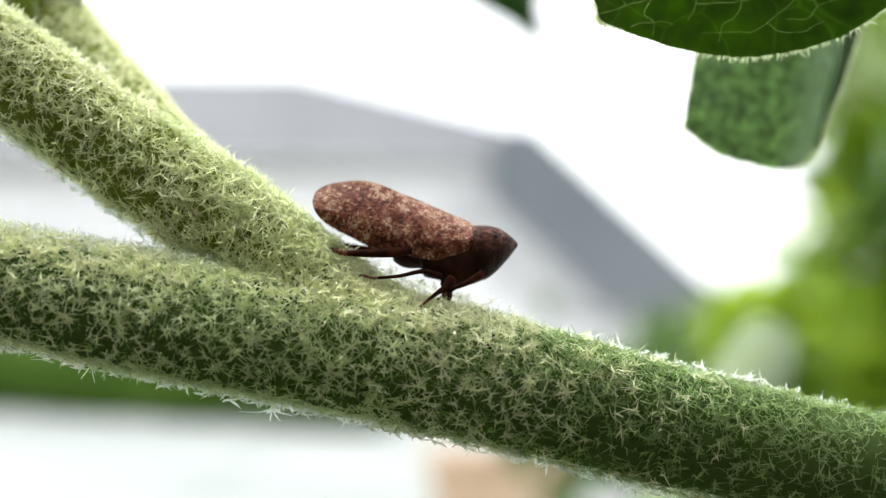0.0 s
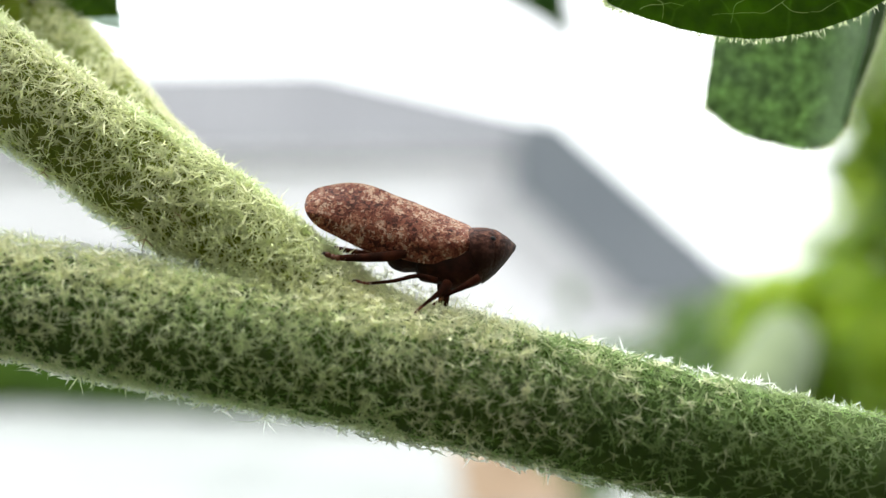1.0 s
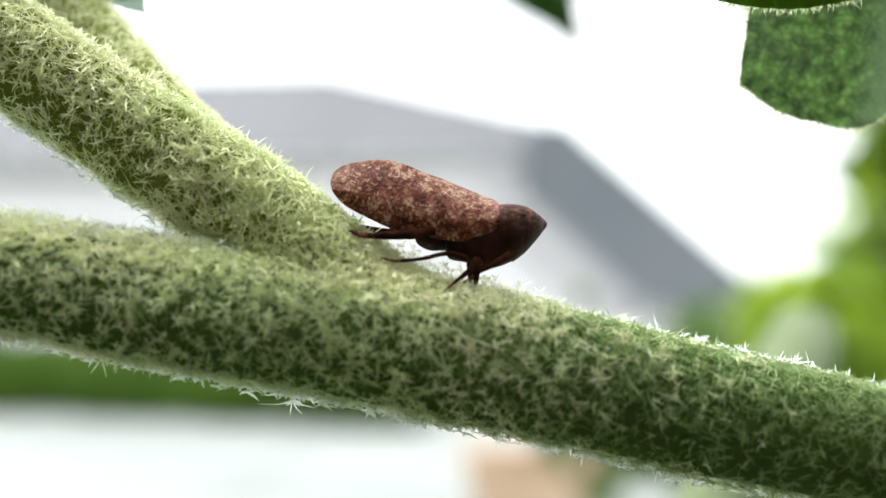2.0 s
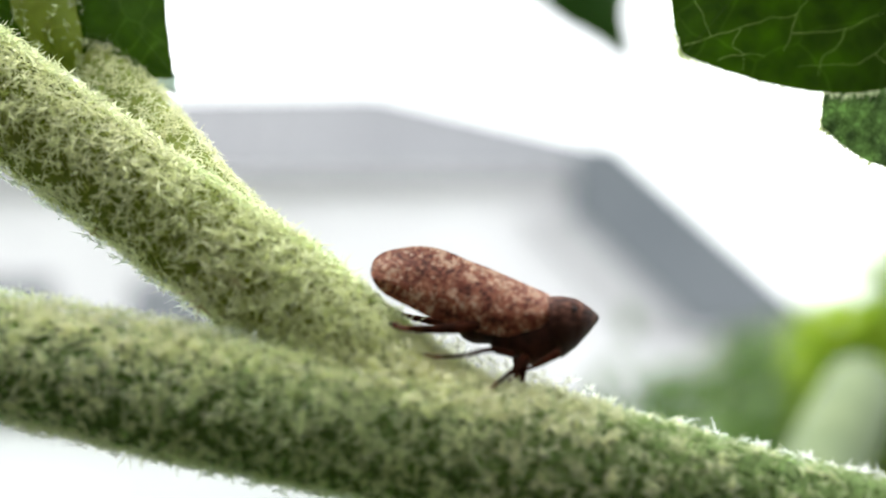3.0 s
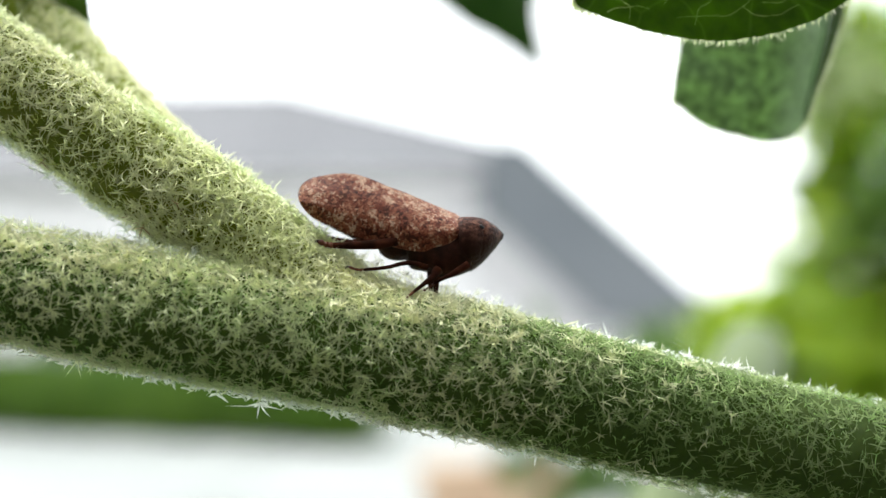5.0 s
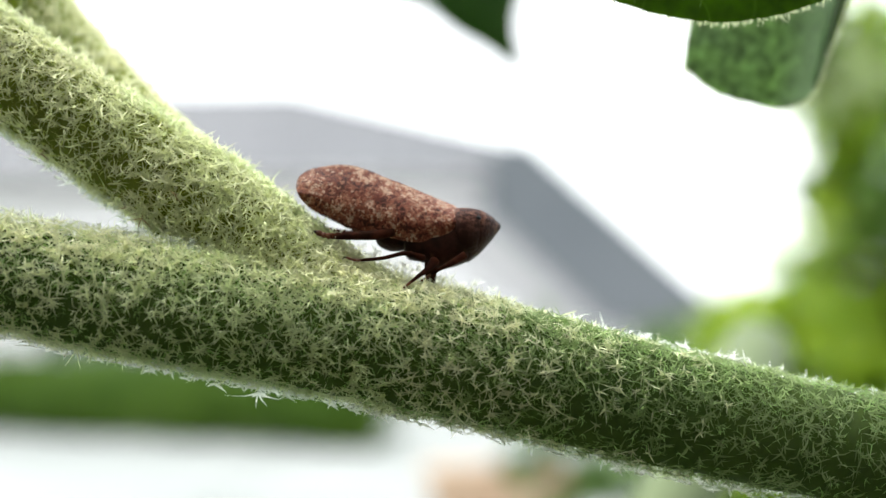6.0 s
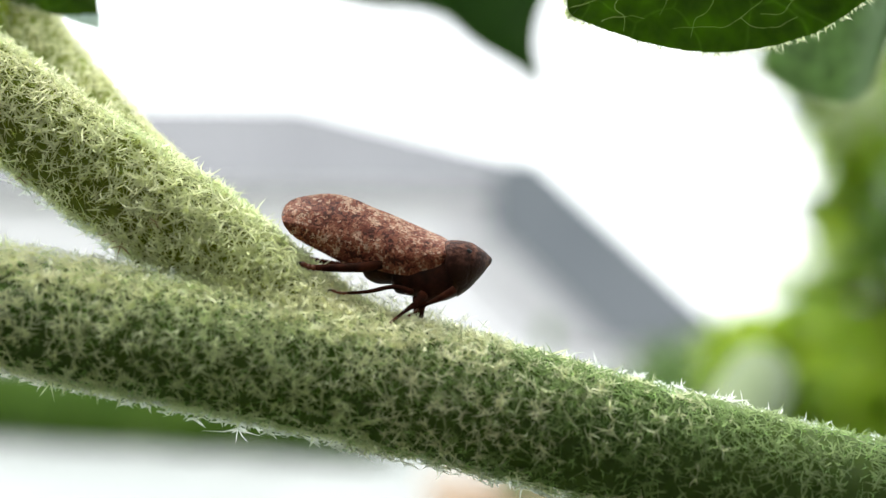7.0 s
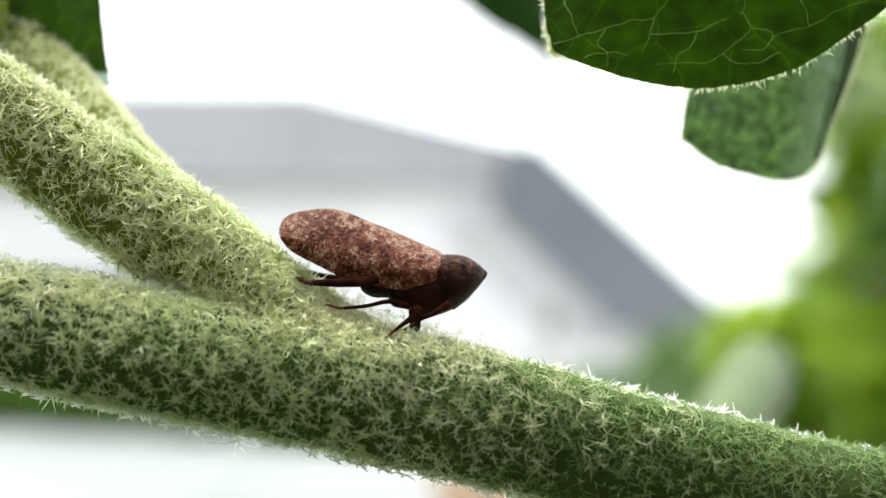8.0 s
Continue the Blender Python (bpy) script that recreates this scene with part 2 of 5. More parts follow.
KEEL_HAIR = material("white_fringe_down", (0.92, 0.95, 0.9), 0.35, (0.96, 0.96, 0.9), 120.0, (0.4, 0.6), 0.05, 0.0, 900.0, 0.9, 0.06, detail=1.0, clear_share=0.05, spec=0.4)
UNDER_HAIR = material("greenish_down", (0.34, 0.53, 0.19), 0.4, (0.46, 0.63, 0.27), 60.0, (0.4, 0.6), 0.1, 0.0, 900.0, 0.5, 0.35, detail=1.0)
UNDER_YELLOW = material("olive_down", (0.55, 0.6, 0.22), 0.4, (0.66, 0.7, 0.32), 60.0, (0.4, 0.6), 0.1, 0.0, 900.0, 0.5, 0.35, detail=1.0)
DRY_HAIR = material("dry_brown_down", (0.3, 0.22, 0.12), 0.5, (0.42, 0.33, 0.2), 300.0, through_light=0.4)
LEAF_DARK = veined("dark_leaf_skin", (0.04, 0.078, 0.01), (0.18, 0.3, 0.06), 420.0, 0.03, 0.42, (0.21, 0.36, 0.02))
LEAF_PALE = veined("pale_downy_leaf_skin", (0.17, 0.27, 0.125), (0.065, 0.12, 0.045), 3000.0, 0.3, 0.48, (0.45, 0.63, 0.29), 0.8)
PALE_BAND = (5.28, 0.23, 1.18)


def band_along_fold(m, line, pale):
    """A paler band of the leaf beside its fold, ragged at its edge."""
    nodes, links = m.node_tree.nodes, m.node_tree.links
    fold, slope, grow = line
    where = nodes.new("ShaderNodeSeparateXYZ")
    links.new(nodes.new("ShaderNodeTexCoord").outputs["Object"], where.inputs[0])
    rag = nodes.new("ShaderNodeTexNoise")
    rag.inputs["Scale"].default_value, rag.inputs["Detail"].default_value = 900.0, 4.0
    off = nodes.new("ShaderNodeMath")
    off.operation = "MULTIPLY_ADD"
    off.inputs[1].default_value = -slope
    links.new(where.outputs["Z"], off.inputs[0])
    links.new(where.outputs["X"], off.inputs[2])
    ragged = nodes.new("ShaderNodeMath")
    ragged.operation = "MULTIPLY_ADD"
    ragged.inputs[1].default_value = 0.0012
    links.new(rag.outputs["Fac"], ragged.inputs[0])
    links.new(off.outputs[0], ragged.inputs[2])
    share = nodes.new("ShaderNodeMapRange")
    share.interpolation_type = "SMOOTHSTEP"
    share.inputs["From Min"].default_value, share.inputs["From Max"].default_value = (fold - 1.3) * grow * 1e-3, (fold + 0.15) * grow * 1e-3
    share.inputs["To Max"].default_value = 0.75
    links.new(ragged.outputs[0], share.inputs["Value"])
    for node, socket in ((nodes["Principled BSDF"], "Base Color"), (next(n for n in nodes if n.type == "BSDF_TRANSLUCENT"), "Color")):
        mix = nodes.new("ShaderNodeMixRGB")
        mix.inputs["Color2"].default_value = (*pale, 1)
        links.new(share.outputs["Result"], mix.inputs["Fac"])
        links.new(node.inputs[socket].links[0].from_socket, mix.inputs["Color1"])
        links.new(mix.outputs["Color"], node.inputs[socket])


band_along_fold(LEAF_PALE, PALE_BAND, (0.46, 0.58, 0.42))
LEAF_FAR = material("shaded_leaf_skin", (0.026, 0.066, 0.012), 0.6, (0.04, 0.09, 0.015), 200.0, through_light=0.4, thin=(0.1, 0.22, 0.05), spec=0.2)
VEIN = material("leaf_vein", (0.4, 0.6, 0.13), 0.7, (0.52, 0.68, 0.2), 900.0)
LEAF_FOLD = material("folded_leaf_skin", (0.025, 0.055, 0.009), 0.7, (0.04, 0.08, 0.014), 500.0, through_light=0.3, thin=(0.08, 0.16, 0.02), spec=0.08)
PALE_RIM = material("pale_downy_rim", (0.22, 0.36, 0.19), 0.8, (0.34, 0.46, 0.3), 900.0, (0.3, 0.7), through_light=0.4, thin=(0.5, 0.7, 0.4))
LOBE = material("grey_downy_lobe", (0.5, 0.58, 0.54), 0.8, (0.62, 0.68, 0.65), 700.0, (0.3, 0.7), through_light=0.5, thin=(0.72, 0.82, 0.78))
HIGHLIGHT_LEAF = material("highlight_leaf_colour", (0.5, 0.62, 0.28), 0.5, (0.62, 0.72, 0.4), 40.0, through_light=0.4)
SHOOT = material("pale_shoot_skin", (0.2, 0.25, 0.06), 0.75, (0.3, 0.34, 0.1), 400.0, (0.3, 0.7), 0.3, 0.4, 4000.0, spec=0.2, soft_depth=0.0004)
LEAF_STALK = material("translucent_leaf_stalk", (0.23, 0.32, 0.05), 0.6, (0.36, 0.43, 0.09), 700.0, (0.3, 0.7), through_light=0.5, thin=(0.72, 0.8, 0.2), spec=0.2)
PALE_STALK = material("pale_stalk", (0.13, 0.18, 0.08), 0.8, (0.18, 0.23, 0.11), 150.0, (0.3, 0.7))
WING = mottled_wing()
COLLAR = material("mottled_brown_shield", (0.035, 0.01, 0.006), 0.6, (0.2, 0.08, 0.05), 4200.0, (0.46, 0.68), 0.4, 0.5, 8000.0, spec=0.12)
def shaded_flanks(m, dark, low, high):
    """The insect's back is flecked; its flanks' plain dark includes painted shade."""
    nodes, links = m.node_tree.nodes, m.node_tree.links
    where = nodes.new("ShaderNodeSeparateXYZ")
    links.new(nodes.new("ShaderNodeTexCoord").outputs["Object"], where.inputs[0])
    rise = nodes.new("ShaderNodeMapRange")
    rise.interpolation_type = "SMOOTHSTEP"
    rise.inputs["From Min"].default_value, rise.inputs["From Max"].default_value = low, high
    links.new(where.outputs["Z"], rise.inputs["Value"])
    mix = nodes.new("ShaderNodeMixRGB")
    mix.inputs["Color1"].default_value = (*dark, 1)
    base = nodes["Principled BSDF"].inputs["Base Color"]
    links.new(rise.outputs["Result"], mix.inputs["Fac"])
    links.new(base.links[0].from_socket, mix.inputs["Color2"])
    links.new(mix.outputs["Color"], base)


shaded_flanks(COLLAR, (0.024, 0.007, 0.004), 0.001, 0.0021)
BODY = material("dark_brown_shell", (0.016, 0.005, 0.003), 0.65, (0.05, 0.014, 0.008), 1200.0, (0.4, 0.75), 0.5, 0.6, 7000.0, spec=0.12)
LEG = material("brown_leg", (0.02, 0.006, 0.003), 0.8, (0.055, 0.015, 0.007), 1500.0, (0.4, 0.7), 0.5, 0.6, 7000.0, spec=0.05)
FOOT = material("reddish_foot", (0.09, 0.025, 0.012), 0.45, (0.15, 0.045, 0.02), 1500.0, spec=0.25)
SHINY = material("black_gloss", (0.006, 0.004, 0.004), 0.5, spec=0.2)
# two leaf colours; in the tall shrub they stand for lit and shaded leaves
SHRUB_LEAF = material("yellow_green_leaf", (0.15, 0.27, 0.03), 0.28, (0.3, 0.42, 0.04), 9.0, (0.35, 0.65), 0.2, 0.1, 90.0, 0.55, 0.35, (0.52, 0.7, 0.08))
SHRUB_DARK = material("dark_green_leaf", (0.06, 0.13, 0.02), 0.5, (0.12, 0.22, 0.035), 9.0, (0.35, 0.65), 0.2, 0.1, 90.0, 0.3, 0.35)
BUSH_LEAF = material("mid_green_leaf", (0.09, 0.15, 0.035), 0.7, (0.15, 0.22, 0.06), 3.0, (0.35, 0.65), 0.2, 0.0, 9.0, 0.3, 0.3, spec=0.1)
HEDGE_LEAF = material("hedge_leaf", (0.036, 0.076, 0.009), 0.7, (0.06, 0.11, 0.014), 1.5, (0.35, 0.65), 0.2, 0.0, 9.0, 0.25, 0.35, spec=0.08)
BARK = material("brown_bark", (0.12, 0.085, 0.05), 0.85, (0.2, 0.15, 0.1), 40.0, bump=0.5)
LAWN = material("lawn", (0.03, 0.05, 0.012), 0.9, (0.05, 0.075, 0.018), 1.2, (0.35, 0.65), 0.4, 0.4, 30.0)
CONCRETE = material("pale_concrete", (0.235, 0.255, 0.247), 0.85, (0.32, 0.333, 0.325), 0.35, (0.35, 0.65), 0.06, 0.2, 14.0)
RENDER = material("white_wall_paint", (0.65, 0.632, 0.65), 0.8, (0.73, 0.712, 0.73), 0.5, (0.3, 0.7), 0.05, 0.1, 25.0)
ROOF = material("grey_roof_sheet", (0.116, 0.121, 0.136), 0.6, (0.145, 0.15, 0.165), 0.4, (0.3, 0.7), 0.1, 0.2, 12.0)
ROOF_SIDE = material("slate_blue_roof_sheet", (0.108, 0.121, 0.138), 0.6, (0.142, 0.154, 0.17), 0.4, (0.3, 0.7), 0.1, 0.2, 12.0)
TRIM = material("grey_trim", (0.4, 0.39, 0.4), 0.6, (0.46, 0.45, 0.46), 2.0)
GLASS = material("dark_window_glass", (0.12, 0.13, 0.15), 0.12, (0.16, 0.17, 0.19), 2.0, bump=0.0)
CLAY = material("peach_clay", (0.42, 0.29, 0.19), 0.85, (0.5, 0.36, 0.25), 3.0, fine=0.12)
SHADE_WALL = material("shade_wall_brown", (0.09, 0.085, 0.07), 0.85, (0.13, 0.125, 0.105), 0.8, (0.3, 0.7), 0.1, 0.3, 30.0)


# ---- mesh helpers ----
def mesh_object(name, verts, faces, mat, smooth=True):
    me = bpy.data.meshes.new(name)
    me.from_pydata(verts, [], faces)
    me.materials.append(mat)
    if smooth:
        me.shade_smooth()
    me.update()
    return new(name, me)


def part(name, verts, faces, mat, parent, label="", kind="", smooth=True):
    ob = mesh_object(name, verts, faces, mat, smooth)
    ob.parent = parent
    return tagged(ob, label, kind=kind)


def thing(name, place, label, category, kind="", group=""):
    ob = new(name)
    ob.empty_display_size = 0.01
    ob.location = place
    return tagged(ob, label, category, group, kind)


def curve_points(points, steps):
    """A Catmull-Rom curve through rows of numbers, steps to each stretch."""
    p = np.array(points, float)
    p = np.vstack([2 * p[0] - p[1], p, 2 * p[-1] - p[-2]])
    out = []
    for i in range(1, len(p) - 2):
        for s in np.arange(steps) / steps:
            a, b, c, d = p[i - 1 : i + 3]
            out.append(0.5 * (2 * b + (c - a) * s + (2 * a - 5 * b + 4 * c - d) * s**2 + (3 * b - a - 3 * c + d) * s**3))
    return np.array(out + [p[-2]])


def loop_points(points, steps):
    """A closed Catmull-Rom curve."""
    p = np.array(points, float)
    n, out = len(p), []
    for i in range(n):
        a, b, c, d = p[i - 1], p[i], p[(i + 1) % n], p[(i + 2) % n]
        for s in np.arange(steps) / steps:
            out.append(0.5 * (2 * b + (c - a) * s + (2 * a - 5 * b + 4 * c - d) * s**2 + (3 * b - a - 3 * c + d) * s**3))
    return np.array(out)


def frames(line):
    """Tangent and two crosswise directions along a line."""
    tan = np.gradient(line, axis=0)
    tan /= np.linalg.norm(tan, axis=1)[:, None]
    up = np.array([0.0, 0, 1])
    side = np.cross(tan, up)
    weak = np.linalg.norm(side, axis=1) < 0.05
    side[weak] = (0, 1, 0)
    side /= np.linalg.norm(side, axis=1)[:, None]
    return tan, side, np.cross(side, tan)


def tube(rows, steps=6, around=10, flat=1.0, wobble=0.0, seed=0):
    """A capped tube along rows of x, y, z, radius. Gives vertices and faces."""
    line = curve_points(rows, steps)
    _, side, up = frames(line[:, :3])
    verts, faces = [], []
    for i in range(len(line)):
        for k in range(around):
            a = 2 * math.pi * k / around
            r = line[i, 3]
            if wobble:
                r *= 1 + wobble * noise.noise(Vector((i * 0.35 + seed, math.cos(a) * 1.5, math.sin(a) * 1.5)))
            verts.append(tuple(line[i, :3] + r * (math.cos(a) * side[i] * flat + math.sin(a) * up[i])))
    for i in range(len(line) - 1):
        for k in range(around):
            j = (k + 1) % around
            faces.append((i * around + k, i * around + j, (i + 1) * around + j, (i + 1) * around + k))
    faces.append(tuple(range(around - 1, -1, -1)))
    last = (len(line) - 1) * around
    faces.append(tuple(range(last, last + around)))
    return verts, faces


def box(x0, x1, y0, y1, z0, z1):
    verts = [(x, y, z) for x in (x0, x1) for y in (y0, y1) for z in (z0, z1)]
    return verts, [(0, 1, 3, 2), (4, 6, 7, 5), (0, 4, 5, 1), (2, 3, 7, 6), (0, 2, 6, 4), (1, 5, 7, 3)]


def prism(outline, y0, y1):
    """An outline of x, z pushed from y0 to y1."""
    n = len(outline)
    verts = [(x, y0, z) for x, z in outline] + [(x, y1, z) for x, z in outline]
    faces = [tuple(range(n)), tuple(range(2 * n - 1, n - 1, -1))]
    faces += [(i, i + n, (i + 1) % n + n, (i + 1) % n) for i in range(n)]
    return verts, faces


def down(places, normals, rng, rays=(5, 9), length=(0.35, 0.85), radius=0.027, stalk=0.16, lean=(-0.1, 0.5), erect=0.13, poor=0.2):
    """Star-shaped hairs: at every place a short stalk that bears a tuft of bent, tapered, keeled rays. Metres in, vertices and faces out."""
    places, normals = np.array(places), np.array(normals)
    count = rng.integers(*rays, len(places))
    sparse = rng.random(len(places)) < poor
    count[sparse] = np.minimum(count[sparse], rng.integers(2, 4, sparse.sum()))
    spin, tall = rng.uniform(0, 6.28, len(places)), rng.uniform(0.65, 1.2, len(places))
    height = stalk * rng.uniform(0.3, 1.6, len(places)) * 1e-3
    which = np.repeat(np.arange(len(places)), count + 1)
    order = np.concatenate([np.arange(c + 1) for c in count])
    n, m = normals[which], len(which)

    def unit(v):
        return v / (np.linalg.norm(v, axis=1, keepdims=True) + 1e-12)

    helper = np.where(np.abs(n[:, 2:3]) < 0.9, np.array([[0, 0, 1.0]]), np.array([[1.0, 0, 0]]))
    e = unit(np.cross(n, helper))
    f = np.cross(n, e)
    a = spin[which] + 2 * np.pi * order / count[which] + rng.normal(0, 0.4, m)
    rise = np.where(rng.random(m) < erect, rng.uniform(lean[1], max(1.25, lean[1] + 0.05), m), rng.uniform(*lean, m))[:, None]
    way = (np.cos(a)[:, None] * e + np.sin(a)[:, None] * f) * np.cos(rise) + n * np.sin(rise)
    long = (rng.uniform(*length, m) * tall[which] * rng.choice((0.55, 0.85, 1.0, 1.2), m) * 1e-3)[:, None]
    bend = (n * rng.uniform(-0.35, 0.2, (m, 1)) + e * rng.normal(0, 0.2, (m, 1)) + f * rng.normal(0, 0.2, (m, 1))) * long
    thick = (radius * rng.uniform(0.7, 1.3, m) * 1e-3)[:, None]
    heart = places[which] + n * height[which][:, None]
    mid, end = heart + way * long * 0.5 + bend * 0.15, heart + way * long + bend
    # the first of each tuft is its stalk
    foot = (order == 0)[:, None]
    start = np.where(foot, places[which] - n * 2e-5, heart)
    mid = np.where(foot, places[which] + n * height[which][:, None] * 0.5, mid)
    end = np.where(foot, heart + n * 1e-5, end)
    way = np.where(foot, n, way)
    g = unit(np.cross(way, np.where(np.abs(way[:, 2:3]) < 0.9, np.array([[0, 0, 1.0]]), np.array([[1.0, 0, 0]]))))
    h = np.cross(way, g)
    roll = rng.uniform(0, np.pi, m)[:, None]
    side, ridge = (g * np.cos(roll) + h * np.sin(roll)) * thick, (h * np.cos(roll) - g * np.sin(roll)) * thick * 0.7
    verts = np.stack([start + side, start + ridge, start - side, mid + side * 0.95, mid + ridge * 0.95, mid - side * 0.95, end], 1).reshape(-1, 3)
    faces = []
    for k in range(0, 7 * m, 7):
        for i in (0, 1):
            faces += [(k + i, k + i + 1, k + 4 + i, k + 3 + i), (k + 3 + i, k + 4 + i, k + 6)]
    return verts.tolist(), faces


def on_tube(rows, x_from, x_to, per_mm2, rng, avoid=(), keel=0, least=0.36, band=(0.1, 0.82)):
    """Places and outward normals scattered over a tube between two x in metres; avoid: other tubes (line, radius); keel: along the lowest (-1) or highest (1) edge alone, within a band of n.y; least: how many stay on the underside."""
    line = curve_points(rows, 24)
    _, side, up = frames(line[:, :3])
    perch = np.array(near(-0.4, -0.9, 0.75))
    keep = [i for i in range(len(line) - 1) if x_from <= line[i, 0] <= x_to]
    places, normals = [], []
    for i in keep:
        area = np.linalg.norm(line[i + 1, :3] - line[i, :3]) * 2 * np.pi * line[i, 3] * 1e6
        for _ in range(rng.poisson(area * per_mm2)):
            s, a = rng.random(), rng.uniform(0, 2 * np.pi)
            r = line[i, 3] * (1 - s) + line[i + 1, 3] * s
            n = np.cos(a) * side[i] + np.sin(a) * up[i]
            p = line[i, :3] * (1 - s) + line[i + 1, :3] * s + n * r * 0.985
            # fewer hairs towards +x, so dark skin stands in for shade there
            if rng.random() < 0.6 * min(1, max(0, (line[i, 0] + BASE.x) * 70)):
                continue
            if keel:
                if n[2] * keel < 0.5 or not band[0] < n[1] < band[1]:
                    continue
            else:
                if rng.random() > min(1.0, max(least if n[1] < 0 else 0.5, 0.66 + 0.92 * n[2])):
                    continue
                # thinned under the insect, so dark skin stands in for its shade
                if rng.random() < 0.75 - 0.5 * np.linalg.norm((p - perch) * (0.45, 0.6, 1.0)) / 0.0007:
                    continue
            if not keel and n[1] > 0.6 and rng.random() < 0.6:
                continue
            if all(np.min(np.linalg.norm(o[:, :3] - p, axis=1) - o[:, 3]) > -0.00005 for o in avoid):
                places.append(p)
                normals.append(n)
    return places, normals


def plane_leaf(outline, bulge, mid, steps=8, rings=9, thick=0.22, ripple=0.15, fold=None, grow=1.0, lean=0.0):
    """A leaf blade from an outline of x, z in millimetres: a domed, rippled sheet with two faces and a rim.
    fold: beyond this x the blade turns back from the viewer."""
    edge = loop_points(outline, steps)
    n = len(edge)
    edge = edge + 0.05 * np.array([[noise.noise(Vector((i * 1.7, k, 0.5))) for k in (0, 5)] for i in range(n)])
    fronts, backs = [], []
    seed = abs(outline[1][0]) * 7.3

    def lay(q, f):
        x, z = q
        y = bulge * (1 - f * f) + ripple * noise.noise(Vector((x * 0.35 + seed, z * 0.35, 0.3))) * 2 + ripple * 0.5 * noise.noise(Vector((x * 1.3, z * 1.3, seed)))
        y -= lean * max(0.0, z - 4.0) ** 1.15
        if fold and x > fold[0] + fold[1] * z:
            over = x - fold[0] - fold[1] * z
            x, y = x - over * 0.25, y + over * 0.8
        return np.array([x, y, z]) * grow * 1e-3

    mid = np.array(mid, float)
    for ring in range(rings + 1):
        f = (ring / rings) ** 0.55
        for q in edge if ring else [mid]:
            p = lay(mid + (q - mid) * f, f)
            fronts.append(p)
            backs.append(p + np.array([0, thick * 1e-3 * (1 - 0.6 * f**4), 0]))
    faces, m = [], len(fronts)
    for k in range(n):
        j = (k + 1) % n
        faces.append((0, 1 + k, 1 + j))
        for ring in range(1, rings):
            a, b = 1 + (ring - 1) * n, 1 + ring * n
            faces.append((a + k, b + k, b + j, a + j))
    faces += [tuple(m + i for i in reversed(face)) for face in faces]
    rim = 1 + (rings - 1) * n
    edge_at = 2 * m
    faces += [(edge_at + k, edge_at + n + k, edge_at + n + (k + 1) % n, edge_at + (k + 1) % n) for k in range(n)]

    spokes = np.arctan2(edge[:, 1] - mid[1], edge[:, 0] - mid[0])
    turn = np.argsort(spokes)
    reach = np.linalg.norm(edge - mid, axis=1)[turn]

    def on_blade(x, z):
        q = np.array([x, z], float)
        far = np.interp(math.atan2(z - mid[1], x - mid[0]), spokes[turn], reach, period=2 * math.pi)
        return lay(q, min(1.0, np.linalg.norm(q - mid) / far))

    return [tuple(p) for p in fronts + backs + fronts[rim:] + backs[rim:]], faces, np.array(fronts[rim:]), on_blade


def darken_fold(ob, mat, fold, grow):
    """The blade beyond its fold shows the leaf's darker upper side."""
    ob.data.materials.append(mat)
    for face in ob.data.polygons:
        if face.center.x * 1000 / grow > fold[0] + fold[1] * face.center.z * 1000 / grow + 0.04:
            face.material_index = 1


def leaf_cloud(clumps, rng, size, flat=0.5, spread=1.0):
    """Many small folded leaves filling round clumps (x, y, z, radius, count); thicker towards the outside."""
    verts, faces = [], []
    for x, y, z, radius, count in clumps:
        for _ in range(count):
            way = rng.normal(size=3)
            way /= np.linalg.norm(way)
            p = np.array([x, y, z]) + way * radius * rng.uniform(0.35, 1.0) ** 0.6 * (1 + 0.25 * math.sin(way[0] * 5 + z * 9) * spread)
            a = rng.normal(size=3) + way * 0.6 + np.array([0, 0, -0.3])
            a /= np.linalg.norm(a)
            b = np.cross(a, rng.normal(size=3))
            b /= np.linalg.norm(b)
            c = np.cross(a, b)
            s = size * rng.uniform(0.6, 1.3)
            n = len(verts)
            for along, wide, lift in ((0, 0, 0), (0.35, 0.5, 0.08), (0.75, 0.36, 0.04), (1, 0, -0.1), (0.75, -0.36, 0.04), (0.35, -0.5, 0.08), (0.4, 0, -0.04), (0.75, 0, -0.06)):
                verts.append(tuple(p + s * (along * a + wide * flat * b + lift * c)))
            faces += [(n, n + 1, n + 6), (n + 1, n + 2, n + 7, n + 6), (n + 2, n + 3, n + 7), (n + 3, n + 4, n + 7), (n + 4, n + 5, n + 6, n + 7), (n + 5, n, n + 6)]
    return verts, faces


